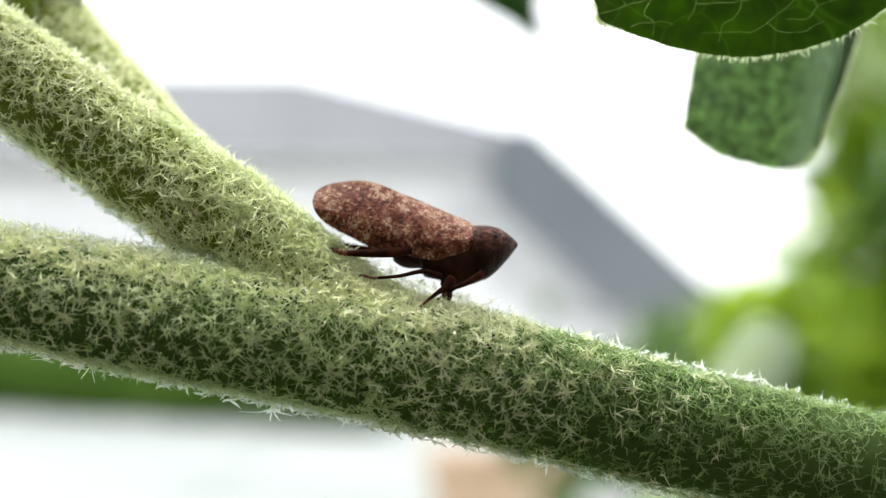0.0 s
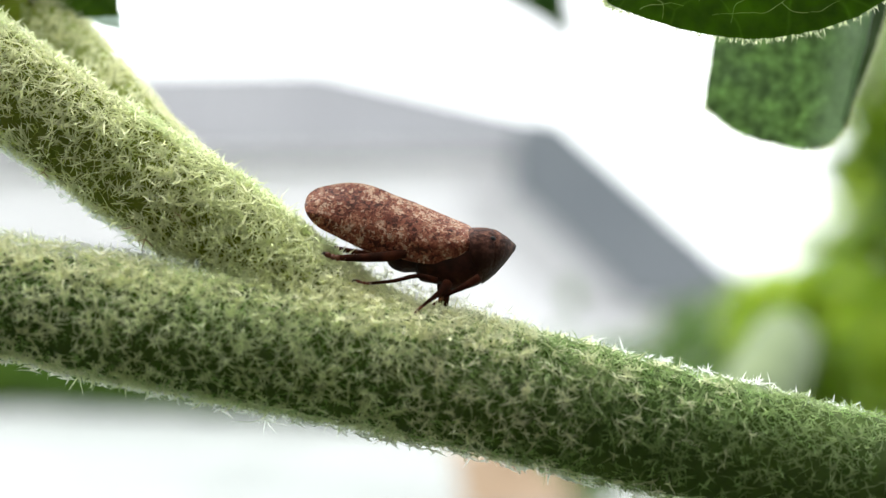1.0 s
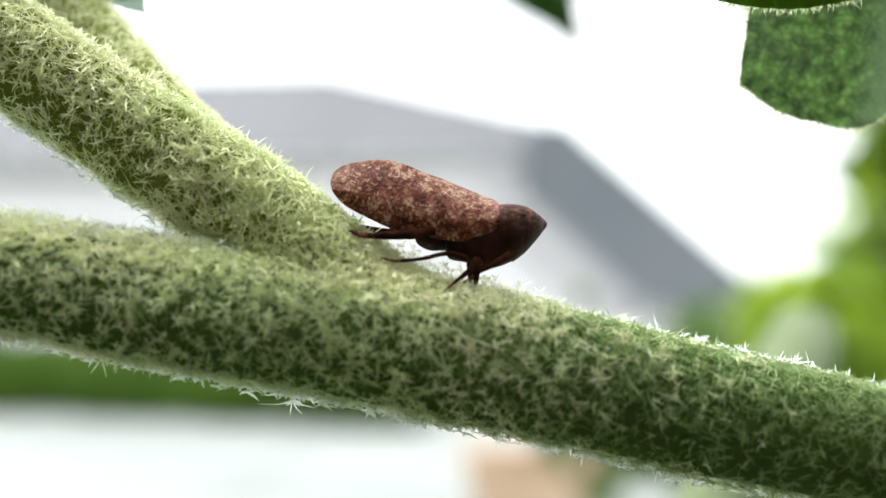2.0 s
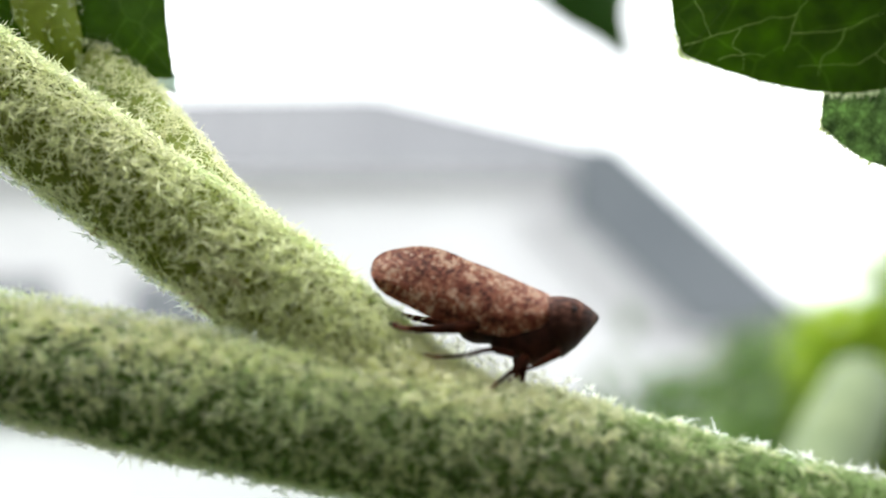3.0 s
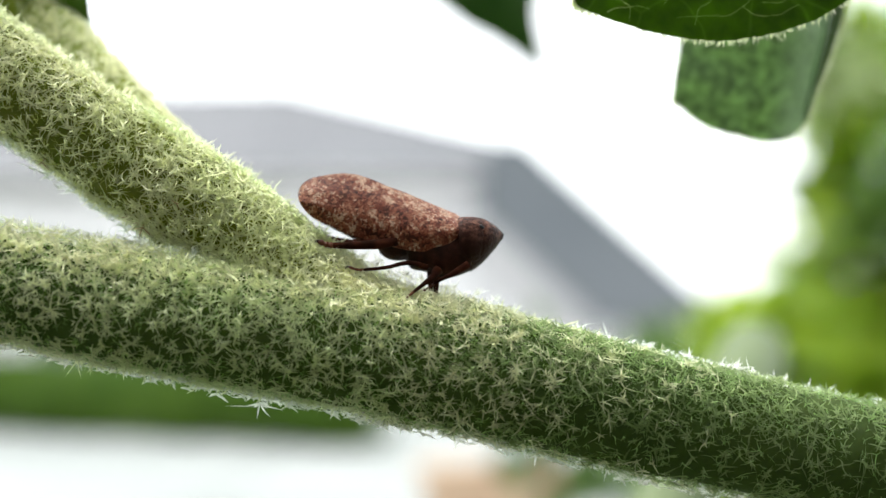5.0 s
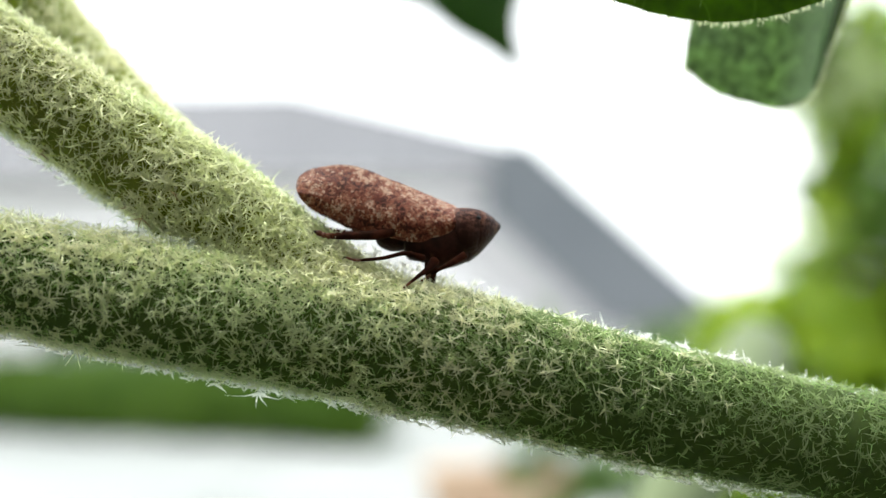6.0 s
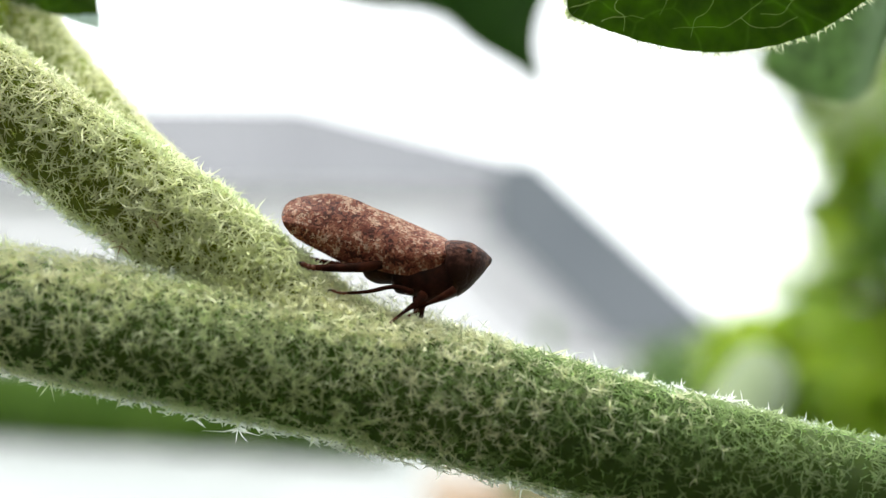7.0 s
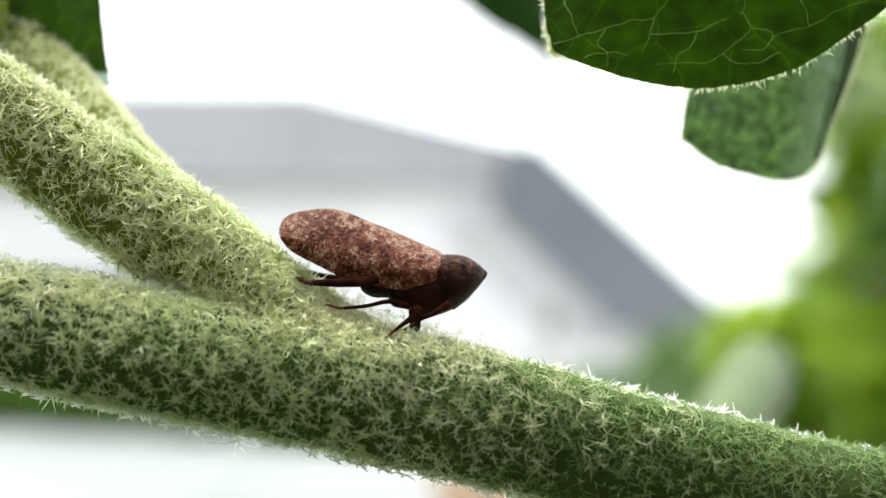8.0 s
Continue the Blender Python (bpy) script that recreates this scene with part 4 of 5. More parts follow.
LEAF_BEHIND = [
    (0, 11.14, 9.00, 9.47, 0, 0, 0),
    (0.1, 11.73, 8.80, 9.92, 0, 0, 0),
    (0.2, 11.58, 8.60, 9.82, 0, 0, 0),
    (0.3, 11.54, 8.40, 9.58, 0, 0, 0),
    (0.4, 12.48, 8.20, 9.50, 0, 0, 0),
    (0.5, 13.06, 8.00, 10.52, 0, 0, 0),
    (0.6, 14.22, 8.00, 10.42, 0, 0, 0),
    (0.7, 13.26, 8.00, 10.56, 0, 0, 0),
    (0.8, 11.57, 8.00, 10.13, 0, 0, 0),
    (0.9, 11.76, 8.00, 9.92, 0, 0, 0),
    (1, 11.59, 8.00, 9.99, 0, 0, 0),
    (1.1, 11.64, 7.40, 9.82, 0, 0, 0),
    (1.2, 10.85, 6.80, 9.09, 0, 0, 0),
    (1.3, 11.02, 6.20, 8.94, 0, 0, 0),
    (1.4, 11.30, 5.60, 9.85, 0, 0, 0),
    (1.5, 11.43, 5.00, 10.09, 0, 0, 0),
    (1.6, 11.02, 5.00, 9.51, 0, 0, 0),
    (1.7, 11.09, 5.00, 9.22, 0, 0, 0),
    (2.8, 11.02, 4.00, 10.27, 0, 0, 0),
    (2.9, 10.15, 3.00, 9.13, 0, 0, 0),
    (3, 10.95, 2.00, 10.36, 0, 0, 0),
    (3.1, 11.19, 3.20, 10.85, 0, 0, 0),
    (3.2, 8.19, 2.00, 6.98, 0, 0, 0),
    (3.3, 10.19, 4.00, 9.83, 0, 0, 0),
    (3.4, 17.21, 16.00, 14.48, 0, 0, 0),
    (3.5, 9.80, 8.00, 10.19, 0, 0, 0),
    (3.6, 10.08, 7.60, 9.84, 0, 0, 0),
    (3.7, 9.24, 7.20, 8.63, 0, 0, 0),
    (3.8, 10.41, 6.80, 9.85, 0, 0, 0),
    (3.9, 10.63, 6.40, 9.58, 0, 0, 0),
    (4, 10.85, 6.00, 9.85, 0, 0, 0),
    (4.1, 10.54, 8.00, 9.42, 0, 0, 0),
    (4.2, 10.84, 10.00, 10.18, 0, 0, 0),
    (4.4, 14.47, 14.00, 13.38, 0, 0, 0),
    (4.5, 15.49, 16.00, 14.00, 0, 0, 0),
    (4.6, 12.00, 12.00, 10.80, 0, 0, 0),
    (4.7, 10.90, 8.00, 9.89, 0, 0, 0),
    (5.8, 12.89, 11.00, 12.16, 0, 0, 0),
    (5.9, 12.46, 10.00, 11.28, 0, 0, 0),
    (6, 12.00, 9.00, 11.59, 0, 0, 0),
    (6.1, 13.00, 12.00, 12.56, 0, 0, 0),
    (6.2, 17.07, 15.00, 13.28, 0, 0, 0),
    (6.3, 16.57, 15.00, 13.78, 0, 0, 0),
    (6.4, 17.05, 18.00, 14.74, 0, 0, 0),
    (6.5, 21.38, 24.00, 16.85, 0, 0, 0),
    (6.6, 21.14, 23.00, 16.84, 0, 0, 0),
    (6.7, 20.33, 23.00, 15.41, 0, 0, 0),
    (6.8, 21.50, 23.00, 17.45, 0, 0, 0),
    (6.9, 22.39, 23.00, 21.10, 0, 0, 0),
    (7, 18.97, 22.00, 16.02, 0, 0, 0),
    (7.1, 15.69, 15.00, 13.36, 0, 0, 0),
    (7.2, 10.42, 9.00, 10.48, 0, 0, 0),
    (7.3, 10.79, 8.00, 10.09, 0, 0, 0),
    (7.4, 12.98, 10.00, 12.47, 0, 0, 0),
    (7.5, 12.12, 8.00, 11.87, 0, 0, 0),
    (7.6, 12.20, 8.00, 11.59, 0, 0, 0),
    (7.7, 12.81, 8.00, 11.35, 0, 0, 0),
    (7.8, 12.19, 8.00, 10.87, 0, 0, 0),
    (7.9, 11.81, 8.00, 10.39, 0, 0, 0),
    (8, 11.84, 8.00, 10.05, 0, 0, 0),
]
LEAF_LEFT = [
    (0, -15.76, 6.00, 13.52, 0, 0, 0),
    (0.4, -13.66, 6.00, 12.15, 0, 0, 0),
    (0.5, -12.45, 6.00, 13.80, 0, 0, 0),
    (0.6, -11.68, 6.00, 12.93, 0, 0, 0),
    (0.7, -12.78, 6.00, 12.98, 0, 0, 0),
    (0.8, -15.00, 6.00, 13.95, 0, 0, 0),
    (0.9, -13.81, 6.00, 13.80, 0, 0, 0),
    (1, -13.77, 6.00, 13.70, 0, 0, 0),
    (1.1, -14.08, 6.00, 13.07, 0, 0, 0),
    (1.2, -14.81, 6.00, 12.99, 0, 0, 0),
    (1.3, -14.35, 6.00, 13.15, 0, 0, 0),
    (1.4, -14.00, 6.00, 13.53, 0, 0, 0),
    (1.5, -13.85, 6.00, 13.71, 0, 0, 0),
    (1.6, -14.01, 6.00, 12.31, 0, 0, 0),
    (1.7, -13.69, 6.00, 12.74, 0, 0, 0),
    (2.8, -13.46, 6.00, 14.07, 0, 0, 0),
    (2.9, -13.61, 6.00, 13.72, 0, 0, 0),
    (3, -13.90, 6.00, 13.08, 0, 0, 0),
    (3.1, -14.35, 6.00, 13.62, 0, 0, 0),
    (3.2, -14.86, 6.00, 12.54, 0, 0, 0),
    (3.3, -14.61, 6.00, 13.82, 0, 0, 0),
    (3.4, -14.46, 6.00, 14.00, 0, 0, 0),
    (3.5, -16.07, 6.00, 14.63, 0, 0, 0),
    (3.6, -16.58, 6.00, 14.77, 0, 0, 0),
    (3.7, -16.46, 6.00, 13.16, 0, 0, 0),
    (3.8, -15.67, 6.00, 13.00, 0, 0, 0),
    (3.9, -14.85, 6.00, 13.44, 0, 0, 0),
    (4, -13.97, 6.00, 13.52, 0, 0, 0),
    (4.1, -13.92, 6.00, 13.38, 0, 0, 0),
    (4.2, -14.48, 6.00, 14.43, 0, 0, 0),
    (4.4, -16.18, 6.00, 13.18, 0, 0, 0),
    (4.5, -13.84, 6.00, 14.02, 0, 0, 0),
    (4.6, -14.15, 6.00, 13.40, 0, 0, 0),
    (4.7, -14.87, 6.00, 13.29, 0, 0, 0),
    (5.8, -14.26, 6.00, 15.08, 0, 0, 0),
    (6, -15.00, 6.00, 15.50, 0, 0, 0),
    (6.1, -16.12, 6.00, 13.67, 0, 0, 0),
    (6.3, -14.89, 6.00, 15.32, 0, 0, 0),
    (6.4, -14.61, 6.00, 15.09, 0, 0, 0),
    (6.5, -13.49, 6.00, 13.85, 0, 0, 0),
    (6.6, -12.12, 6.00, 13.11, 0, 0, 0),
    (6.7, -11.47, 6.00, 11.33, 0, 0, 0),
    (6.8, -11.08, 6.00, 12.59, 0, 0, 0),
    (6.9, -12.14, 6.00, 13.48, 0, 0, 0),
    (7, -13.85, 6.00, 14.26, 0, 0, 0),
    (7.1, -16.72, 6.00, 14.81, 0, 0, 0),
    (7.2, -17.10, 6.00, 14.59, 0, 0, 0),
    (7.3, -16.42, 6.00, 14.28, 0, 0, 0),
    (7.4, -15.14, 6.00, 13.94, 0, 0, 0),
    (7.5, -15.37, 6.00, 14.17, 0, 0, 0),
    (7.6, -15.44, 6.00, 14.06, 0, 0, 0),
    (7.7, -14.78, 6.00, 14.00, 0, 0, 0),
    (7.8, -14.25, 6.00, 12.93, 0, 0, 0),
    (7.9, -13.31, 6.00, 12.83, 0, 0, 0),
    (8, -13.35, 6.00, 12.30, 0, 0, 0),
]
LEAF_TIP = [
    (0, 17.07, 155.25, 46.69, 0, 0, 0),
    (0.5, 18.77, 166.95, 49.25, 0, 0, 0),
    (1, 20.31, 167.48, 48.83, 0, 0, 0),
    (1.5, 18.52, 166.84, 48.40, 0, 0, 0),
    (1.7, 20.29, 166.49, 47.58, 0, 0, 0),
    (2.8, 14.91, 152.02, 43.21, 0, 0, 0),
    (2.9, 16.34, 151.57, 44.96, 0, 0, 0),
    (3, 17.68, 150.62, 46.44, 0, 0, 0),
    (3.1, 18.81, 148.61, 47.12, 0, 0, 0),
    (3.2, 20.20, 146.28, 45.69, 0, 0, 0),
    (3.3, 18.82, 144.17, 44.49, 0, 0, 0),
    (3.4, 16.70, 142.83, 44.33, 0, 0, 0),
    (3.5, 14.94, 141.09, 42.83, 0, 0, 0),
    (3.6, 13.45, 142.36, 42.78, 0, 0, 0),
    (3.7, 13.60, 141.85, 42.84, 0, 0, 0),
    (3.8, 15.06, 141.63, 43.02, 0, 0, 0),
    (3.9, 15.28, 141.19, 43.14, 0, 0, 0),
    (4, 17.59, 140.55, 42.80, 0, 0, 0),
    (4.1, 16.84, 137.25, 42.30, 0, 0, 0),
    (4.2, 17.20, 134.79, 41.03, 0, 0, 0),
    (4.4, 17.36, 129.37, 38.83, 0, 0, 0),
    (4.5, 16.08, 126.86, 38.22, 0, 0, 0),
    (4.6, 14.66, 117.52, 35.44, 0, 0, 0),
    (4.7, 14.82, 112.36, 34.61, 0, 0, 0),
    (5.8, 18.82, 168.78, 47.07, 0, 0, 0),
    (5.9, 17.92, 162.03, 43.63, 0, 0, 0),
    (6, 14.98, 155.37, 43.44, 0, 0, 0),
    (6.1, 16.33, 155.12, 41.97, 0, 0, 0),
    (6.3, 18.88, 154.68, 45.02, 0, 0, 0),
    (6.4, 19.41, 154.02, 45.80, 0, 0, 0),
    (6.5, 17.58, 153.49, 45.26, 0, 0, 0),
    (6.6, 15.56, 151.84, 43.20, 0, 0, 0),
    (6.7, 14.05, 151.53, 40.78, 0, 0, 0),
    (6.8, 15.67, 151.66, 40.05, 0, 0, 0),
    (6.9, 16.83, 152.27, 40.61, 0, 0, 0),
    (7, 17.50, 153.94, 43.62, 0, 0, 0),
    (7.1, 17.27, 155.05, 48.32, 0, 0, 0),
    (7.2, 16.52, 156.31, 51.01, 0, 0, 0),
    (7.3, 15.88, 143.86, 46.13, 0, 0, 0),
    (7.4, 13.04, 107.20, 33.33, 0, 0, 0),
    (7.5, 10.41, 94.94, 30.31, 0, 0, 0),
    (7.6, 11.84, 101.57, 31.69, 0, 0, 0),
    (7.7, 13.16, 127.51, 40.34, 0, 0, 0),
    (7.8, 15.67, 140.63, 42.20, 0, 0, 0),
    (8, 18.71, 140.99, 42.82, 0, 0, 0),
]


def build_plant():
    rng = np.random.default_rng(3)
    plant = thing("plant", BASE, "downy green garden plant with forking hairy stems and leaves", "plant")
    main_rows, branch_rows, side_rows = near_rows(MAIN_ROWS), near_rows(BRANCH_ROWS), near_rows(SIDE_ROWS)
    lines = {k: curve_points(r, 24) for k, r in (("main", main_rows), ("branch", branch_rows), ("side", side_rows))}
    main = part("main_stem", *tube(main_rows, 10, 28, wobble=0.05), STEM, plant, "grey-green stem thick with white star-shaped hairs")
    branch = part("side_branch", *tube(branch_rows, 10, 26, wobble=0.05, seed=4), BRANCH, plant, "yellowish green branch thick with pale hairs")
    collar = part("fork_collar", *tube(near_rows(FORK_ROWS), 8, 16, wobble=0.06, seed=6), BRANCH, plant, "downy swelling where branch and stem join")
    part("star_hairs", *down(*on_tube(near_rows(FORK_ROWS), -0.0098 - BASE.x, -0.0005 - BASE.x, 19.0, rng, (), 0, 0.7), rng, radius=0.03, length=(0.24, 0.56)), HAIR_YELLOW, collar, "pale yellowish star-shaped hairs", "stuff")
    petiole = part("side_shoot", *tube(side_rows, 8, 16, wobble=0.05, seed=9), SHOOT, plant, "pale green side shoot behind the branch")
    dark = part("leaf_stalk", *tube(near_rows(PETIOLE_ROWS), 8, 14, wobble=0.06), LEAF_STALK, plant, "yellow-green leaf stalk with pale hairs")
    part("far_stalk", *tube(near_rows(STALK_ROWS), 8, 14, wobble=0.05), PALE_STALK, plant, "pale downy stalk behind")
    zone = (-0.024 - BASE.x, 0.024 - BASE.x)
    # towards +x the down coloured as shaded takes over
    for x0, x1, per, mat in ((-24, -1, 26, HAIR), (-1, 3, 17, HAIR_YELLOW), (-1, 3, 9, HAIR_SHADED), (3, 7, 10, HAIR_YELLOW), (3, 7, 16, HAIR_SHADED), (7, 11, 5, HAIR_YELLOW), (7, 11, 20, HAIR_SHADED), (11, 24, 25, HAIR_SHADED)):
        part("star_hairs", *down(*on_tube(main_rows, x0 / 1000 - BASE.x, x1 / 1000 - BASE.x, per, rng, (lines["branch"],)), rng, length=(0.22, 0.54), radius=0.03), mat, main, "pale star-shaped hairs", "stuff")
    part("star_hairs", *down(*on_tube(branch_rows, -0.026 - BASE.x, 0.0 - BASE.x, 23.0, rng, (lines["main"],)), rng, radius=0.03, length=(0.22, 0.54)), HAIR_YELLOW, branch, "pale yellowish star-shaped hairs", "stuff")
    part("star_hairs", *down(*on_tube(side_rows, -0.03 - BASE.x, 0 - BASE.x, 22.0, rng, (lines["branch"], lines["main"])), rng, radius=0.019, length=(0.18, 0.4)), HAIR_YELLOW, petiole, kind="stuff")
    part("star_hairs", *down(*on_tube(near_rows(PETIOLE_ROWS), -0.03 - BASE.x, 0 - BASE.x, 9.0, rng, (lines["branch"],)), rng, length=(0.14, 0.3), radius=0.02), HAIR, dark, kind="stuff")
    part("fork_hairs", *down(*on_tube(branch_rows, -0.0105 - BASE.x, -0.001 - BASE.x, 15.0, rng, (lines["main"],), 0, 0.85), rng, radius=0.03, length=(0.32, 0.78)), HAIR_YELLOW, branch, "long creamy hairs in the fork", "stuff")
    under = {"main": (main_rows, zone, (lines["branch"],), main, UNDER_HAIR), "branch": (branch_rows, (-0.026 - BASE.x, 0.0 - BASE.x), (lines["main"],), branch, UNDER_YELLOW)}
    for rows, span, avoid, owner, mat in under.values():
        part("under_hairs", *down(*on_tube(rows, *span, 22.0, rng, avoid), rng, (3, 6), (0.16, 0.42), 0.018, 0.04, (0.1, 0.9)), mat, owner, "short greenish under-hairs", "stuff")
    part("hair_tuft", *down([np.array(near(-6.5, 0.3, -2.75))], [np.array([0.0, -0.3, -0.95])], rng, (8, 9), (0.6, 0.85), 0.036, 0.3, (0.1, 0.9), 0.0, 0.0), KEEL_HAIR, main, "long white hair tuft")
    for rows, span, avoid, owner in ((main_rows, zone, (lines["branch"],), main), (branch_rows, (-0.026 - BASE.x, -0.0095 - BASE.x), (lines["main"],), branch)):
        part("keel_hairs", *down(*on_tube(rows, *span, 26.0, rng, avoid, -1), rng, (5, 8), (0.28, 0.58), 0.04, 0.34, (-0.1, 0.3), 0.03), KEEL_HAIR, owner, "white fringe along the stem's lower edge", "stuff")
    # extra pale hairs on top, their colour putting in light from above
    crests = (
        (main_rows, (-0.024 - BASE.x, -0.0085 - BASE.x), (lines["branch"],), main, KEEL_HAIR, 14.0, (-0.55, 0.82)),
        (main_rows, (-0.0085 - BASE.x, 0.003 - BASE.x), (lines["branch"],), main, HAIR_YELLOW, 14.0, (-0.55, 0.82)),
        (main_rows, (0.003 - BASE.x, 0.024 - BASE.x), (), main, KEEL_HAIR, 14.0, (0.0, 0.85)),
        (main_rows, (-0.022 - BASE.x, 0.002 - BASE.x), (lines["branch"],), main, HAIR_YELLOW, 18.0, (-0.9, -0.3)),
        (branch_rows, (-0.026 - BASE.x, -0.002 - BASE.x), (lines["side"], lines["main"]), branch, HAIR, 14.0, (-0.4, 0.82)),
    )
    for rows, span, avoid, owner, mat, per, band in crests:
        part("crest_hairs", *down(*on_tube(rows, *span, per, rng, avoid, 1, band=band), rng, (5, 8), (0.25, 0.52), 0.03, 0.26, (0.0, 0.7)), mat, owner, "white fringe along the stem's upper edge", "stuff")
    fringe_at = [np.array(near(x, 0.8 + rng.uniform(-0.3, 0.4), 2.08 - 0.335 * (x + 3.2) + rng.uniform(-0.25, 0.2))) for x in np.linspace(-4.0, 3.4, 150)]
    part("rim_hairs", *down(fringe_at, [np.array([0.2, 0.1, 0.97])] * len(fringe_at), rng, (5, 8), (0.22, 0.5), 0.034, 0.32, (0.0, 0.8), 0.3), KEEL_HAIR, main, "white hairs on the stem's upper rim", "stuff")
    for x, y, z in ((-10.9, -0.6, 3.85), (-11.3, -0.5, 4.1), (-10.7, -0.7, 3.7), (-14.6, -0.3, 6.3), (-9.2, -1.6, 4.6)):
        part("hair_tuft", *down([np.array(near(x, y, z))], [np.array([-0.3, -0.5, -0.8])], rng, (5, 7), (0.3, 0.6), 0.022, 0.2, (0.1, 0.9)), DRY_HAIR, branch, "dry brown hair tuft")
    return plant


def edge_hairs(rim, rng, per, away, length):
    """Short hairs along a leaf's rim, pointing outwards and a little backwards."""
    places, normals = [], []
    centre = rim.mean(0)
    for i in range(len(rim)):
        for _ in range(per):
            p = rim[i] + (rim[(i + 1) % len(rim)] - rim[i]) * rng.random()
            n = p - centre
            n[1] = away * np.linalg.norm(n)
            n = n / np.linalg.norm(n) + rng.normal(0, 0.3, 3)
            places.append(p)
            normals.append(n / np.linalg.norm(n))
    return down(places, normals, rng, (2, 4), length, 0.017, 0.02, (0.6, 1.5))


def build_leaves(plant):
    rng = np.random.default_rng(8)
    top_outline = [(0, 0), (0.3, -0.22), (1.3, -0.62), (3.2, -1.2), (5.1, -1.5), (7.1, -1.36), (9.3, -0.7), (11.2, 0.5), (13.2, 2.0), (17, 6), (18, 14), (12, 22), (4, 22), (-1.2, 14), (-0.6, 5), (-0.3, 1.4), (-0.08, 0.35)]
    verts, faces, rim, on_blade = plane_leaf(top_outline, -0.5, (7, 8), 8, 10, thick=0.05, ripple=0.12, lean=0.7)
    top = part("leaf", verts, faces, LEAF_DARK, plant, "dark green leaf with a net of pale veins")
    part("edge_hairs", *edge_hairs(rim, rng, 3, 0.5, (0.14, 0.36)), HAIR, top, kind="stuff")
    veins = [
        [(0.0, 0.2), (2.0, 0.75), (2.9, 1.05), (3.8, 1.2), (4.4, 1.95), (5.0, 4.0), (6.5, 7)],
        [(3.8, 1.2), (3.7, 0.5), (3.4, -0.1)],
        [(3.75, 0.55), (5.4, 0.6), (6.4, 1.05), (7.15, 1.4), (7.3, 1.95), (7.0, 4), (6.8, 7)],
        [(7.15, 1.4), (7.5, 0.85), (7.2, 0.4), (6.45, -0.2), (5.8, -0.55), (3.9, -0.55)],
        [(7.5, 0.85), (8.3, 0.72), (8.5, 0.53), (9.8, 0.9), (11.0, 1.55), (12.3, 1.95)],
        [(8.5, 0.53), (8.0, 0.0), (7.2, -0.1)],
        [(1.2, -0.3), (2.1, -0.15), (2.8, -0.2)],
    ]
    veins += [
        [(4.4, 1.95), (5.6, 2.35), (6.6, 2.73), (7.1, 2.6)],
        [(4.4, 1.95), (3.2, 2.67), (2.2, 3.6)],
        [(5.4, 0.6), (5.2, 0.0), (4.7, -0.3), (4.6, -0.9)],
        [(6.45, -0.2), (7.0, -0.6), (7.9, -0.5), (8.6, -0.1)],
        [(2.0, 0.75), (1.7, 0.1), (2.1, -0.15), (2.0, -0.7)],
        [(0.5, 2.8), (0.45, 1.95), (0.75, 1.05), (1.0, 0.45)],
        [(9.8, 0.9), (9.6, 1.7), (8.8, 2.3), (7.3, 1.95)],
    ]
    for line in veins:
        fine = curve_points(line, 8)
        fine = fine + 0.09 * np.array([[noise.noise(Vector((x * 2.1 + k, z * 2.1, 3.3))) for k in (0, 9)] for x, z in fine])
        thick = [0.019 * (1 - 0.45 * k / len(fine)) * (1 + 0.4 * noise.noise(Vector((k * 0.6, line[0][0], 0)))) for k in range(len(fine))]
        rows = [(*(on_blade(x, z) - np.array([0, r * 0.2e-3, 0])), r * 1e-3) for (x, z), r in zip(fine, thick)]
        part("vein", *tube(rows, 2, 6), VEIN, top)
    behind_outline = [(-0.06, 0), (0.17, -0.5), (1.15, -1.26), (2.46, -1.65), (3.6, -1.85), (4.53, -1.66), (5.3, -0.94), (5.85, 0.15), (6.6, 1.57), (7.25, 2.9), (7.8, 4.2), (8.5, 6.5), (8.2, 8.5), (6, 9.5), (3, 8), (1.0, 5), (0.36, 2.35)]
    verts, faces, rim, on_blade = plane_leaf(behind_outline, -0.6, (4.5, 3.5), 8, 10, ripple=0.25, fold=(5.28, 0.23), grow=1.18)
    behind = part("leaf", verts, faces, LEAF_PALE, plant, "pale downy leaf underside, its edge folded back")
    darken_fold(behind, LEAF_FOLD, (5.28, 0.23), 1.18)
    part("edge_hairs", *edge_hairs(rim, rng, 4, 0.1, (0.1, 0.3)), HAIR, behind, kind="stuff")
    rim_line = curve_points([(x, z) for z, x in ((z, 5.28 + 0.23 * z) for z in (-0.85, -0.4, 0.1, 1.0, 2.2, 3.6, 5.5))], 4)
    rim_rows = [(*(on_blade(x - 0.03, z) - np.array([0, 4e-5, 0])), 0.0001 * (0.6 + 0.4 * math.sin(min(1, k / 6) * 1.57))) for k, (x, z) in enumerate(rim_line)]
    part("folded_rim", *tube(rim_rows, 2, 8, wobble=0.2), PALE_RIM, behind, "pale downy ridge where the leaf folds")
    left_outline = [(0, 0), (-0.06, 0.35), (-0.35, 2.5), (-0.8, 6), (-3, 11), (-8, 14), (-12, 9), (-9, 3), (-5, 0.6), (-2, -0.05), (-0.4, -0.06)]
    verts, faces, rim, on_blade = plane_leaf(left_outline, -0.4, (-5, 6), 6, 7, grow=1.12)
    left = part("leaf", verts, faces, LEAF_DARK, plant, "dark green leaf hanging behind the side shoot")
    lobe_outline = [(-1.7, 0.3), (-0.7, 0.35), (0.03, 0.3), (0.06, -0.1), (0.12, -0.42), (-0.15, -0.36), (-0.75, -0.2), (-1.4, 0.1)]
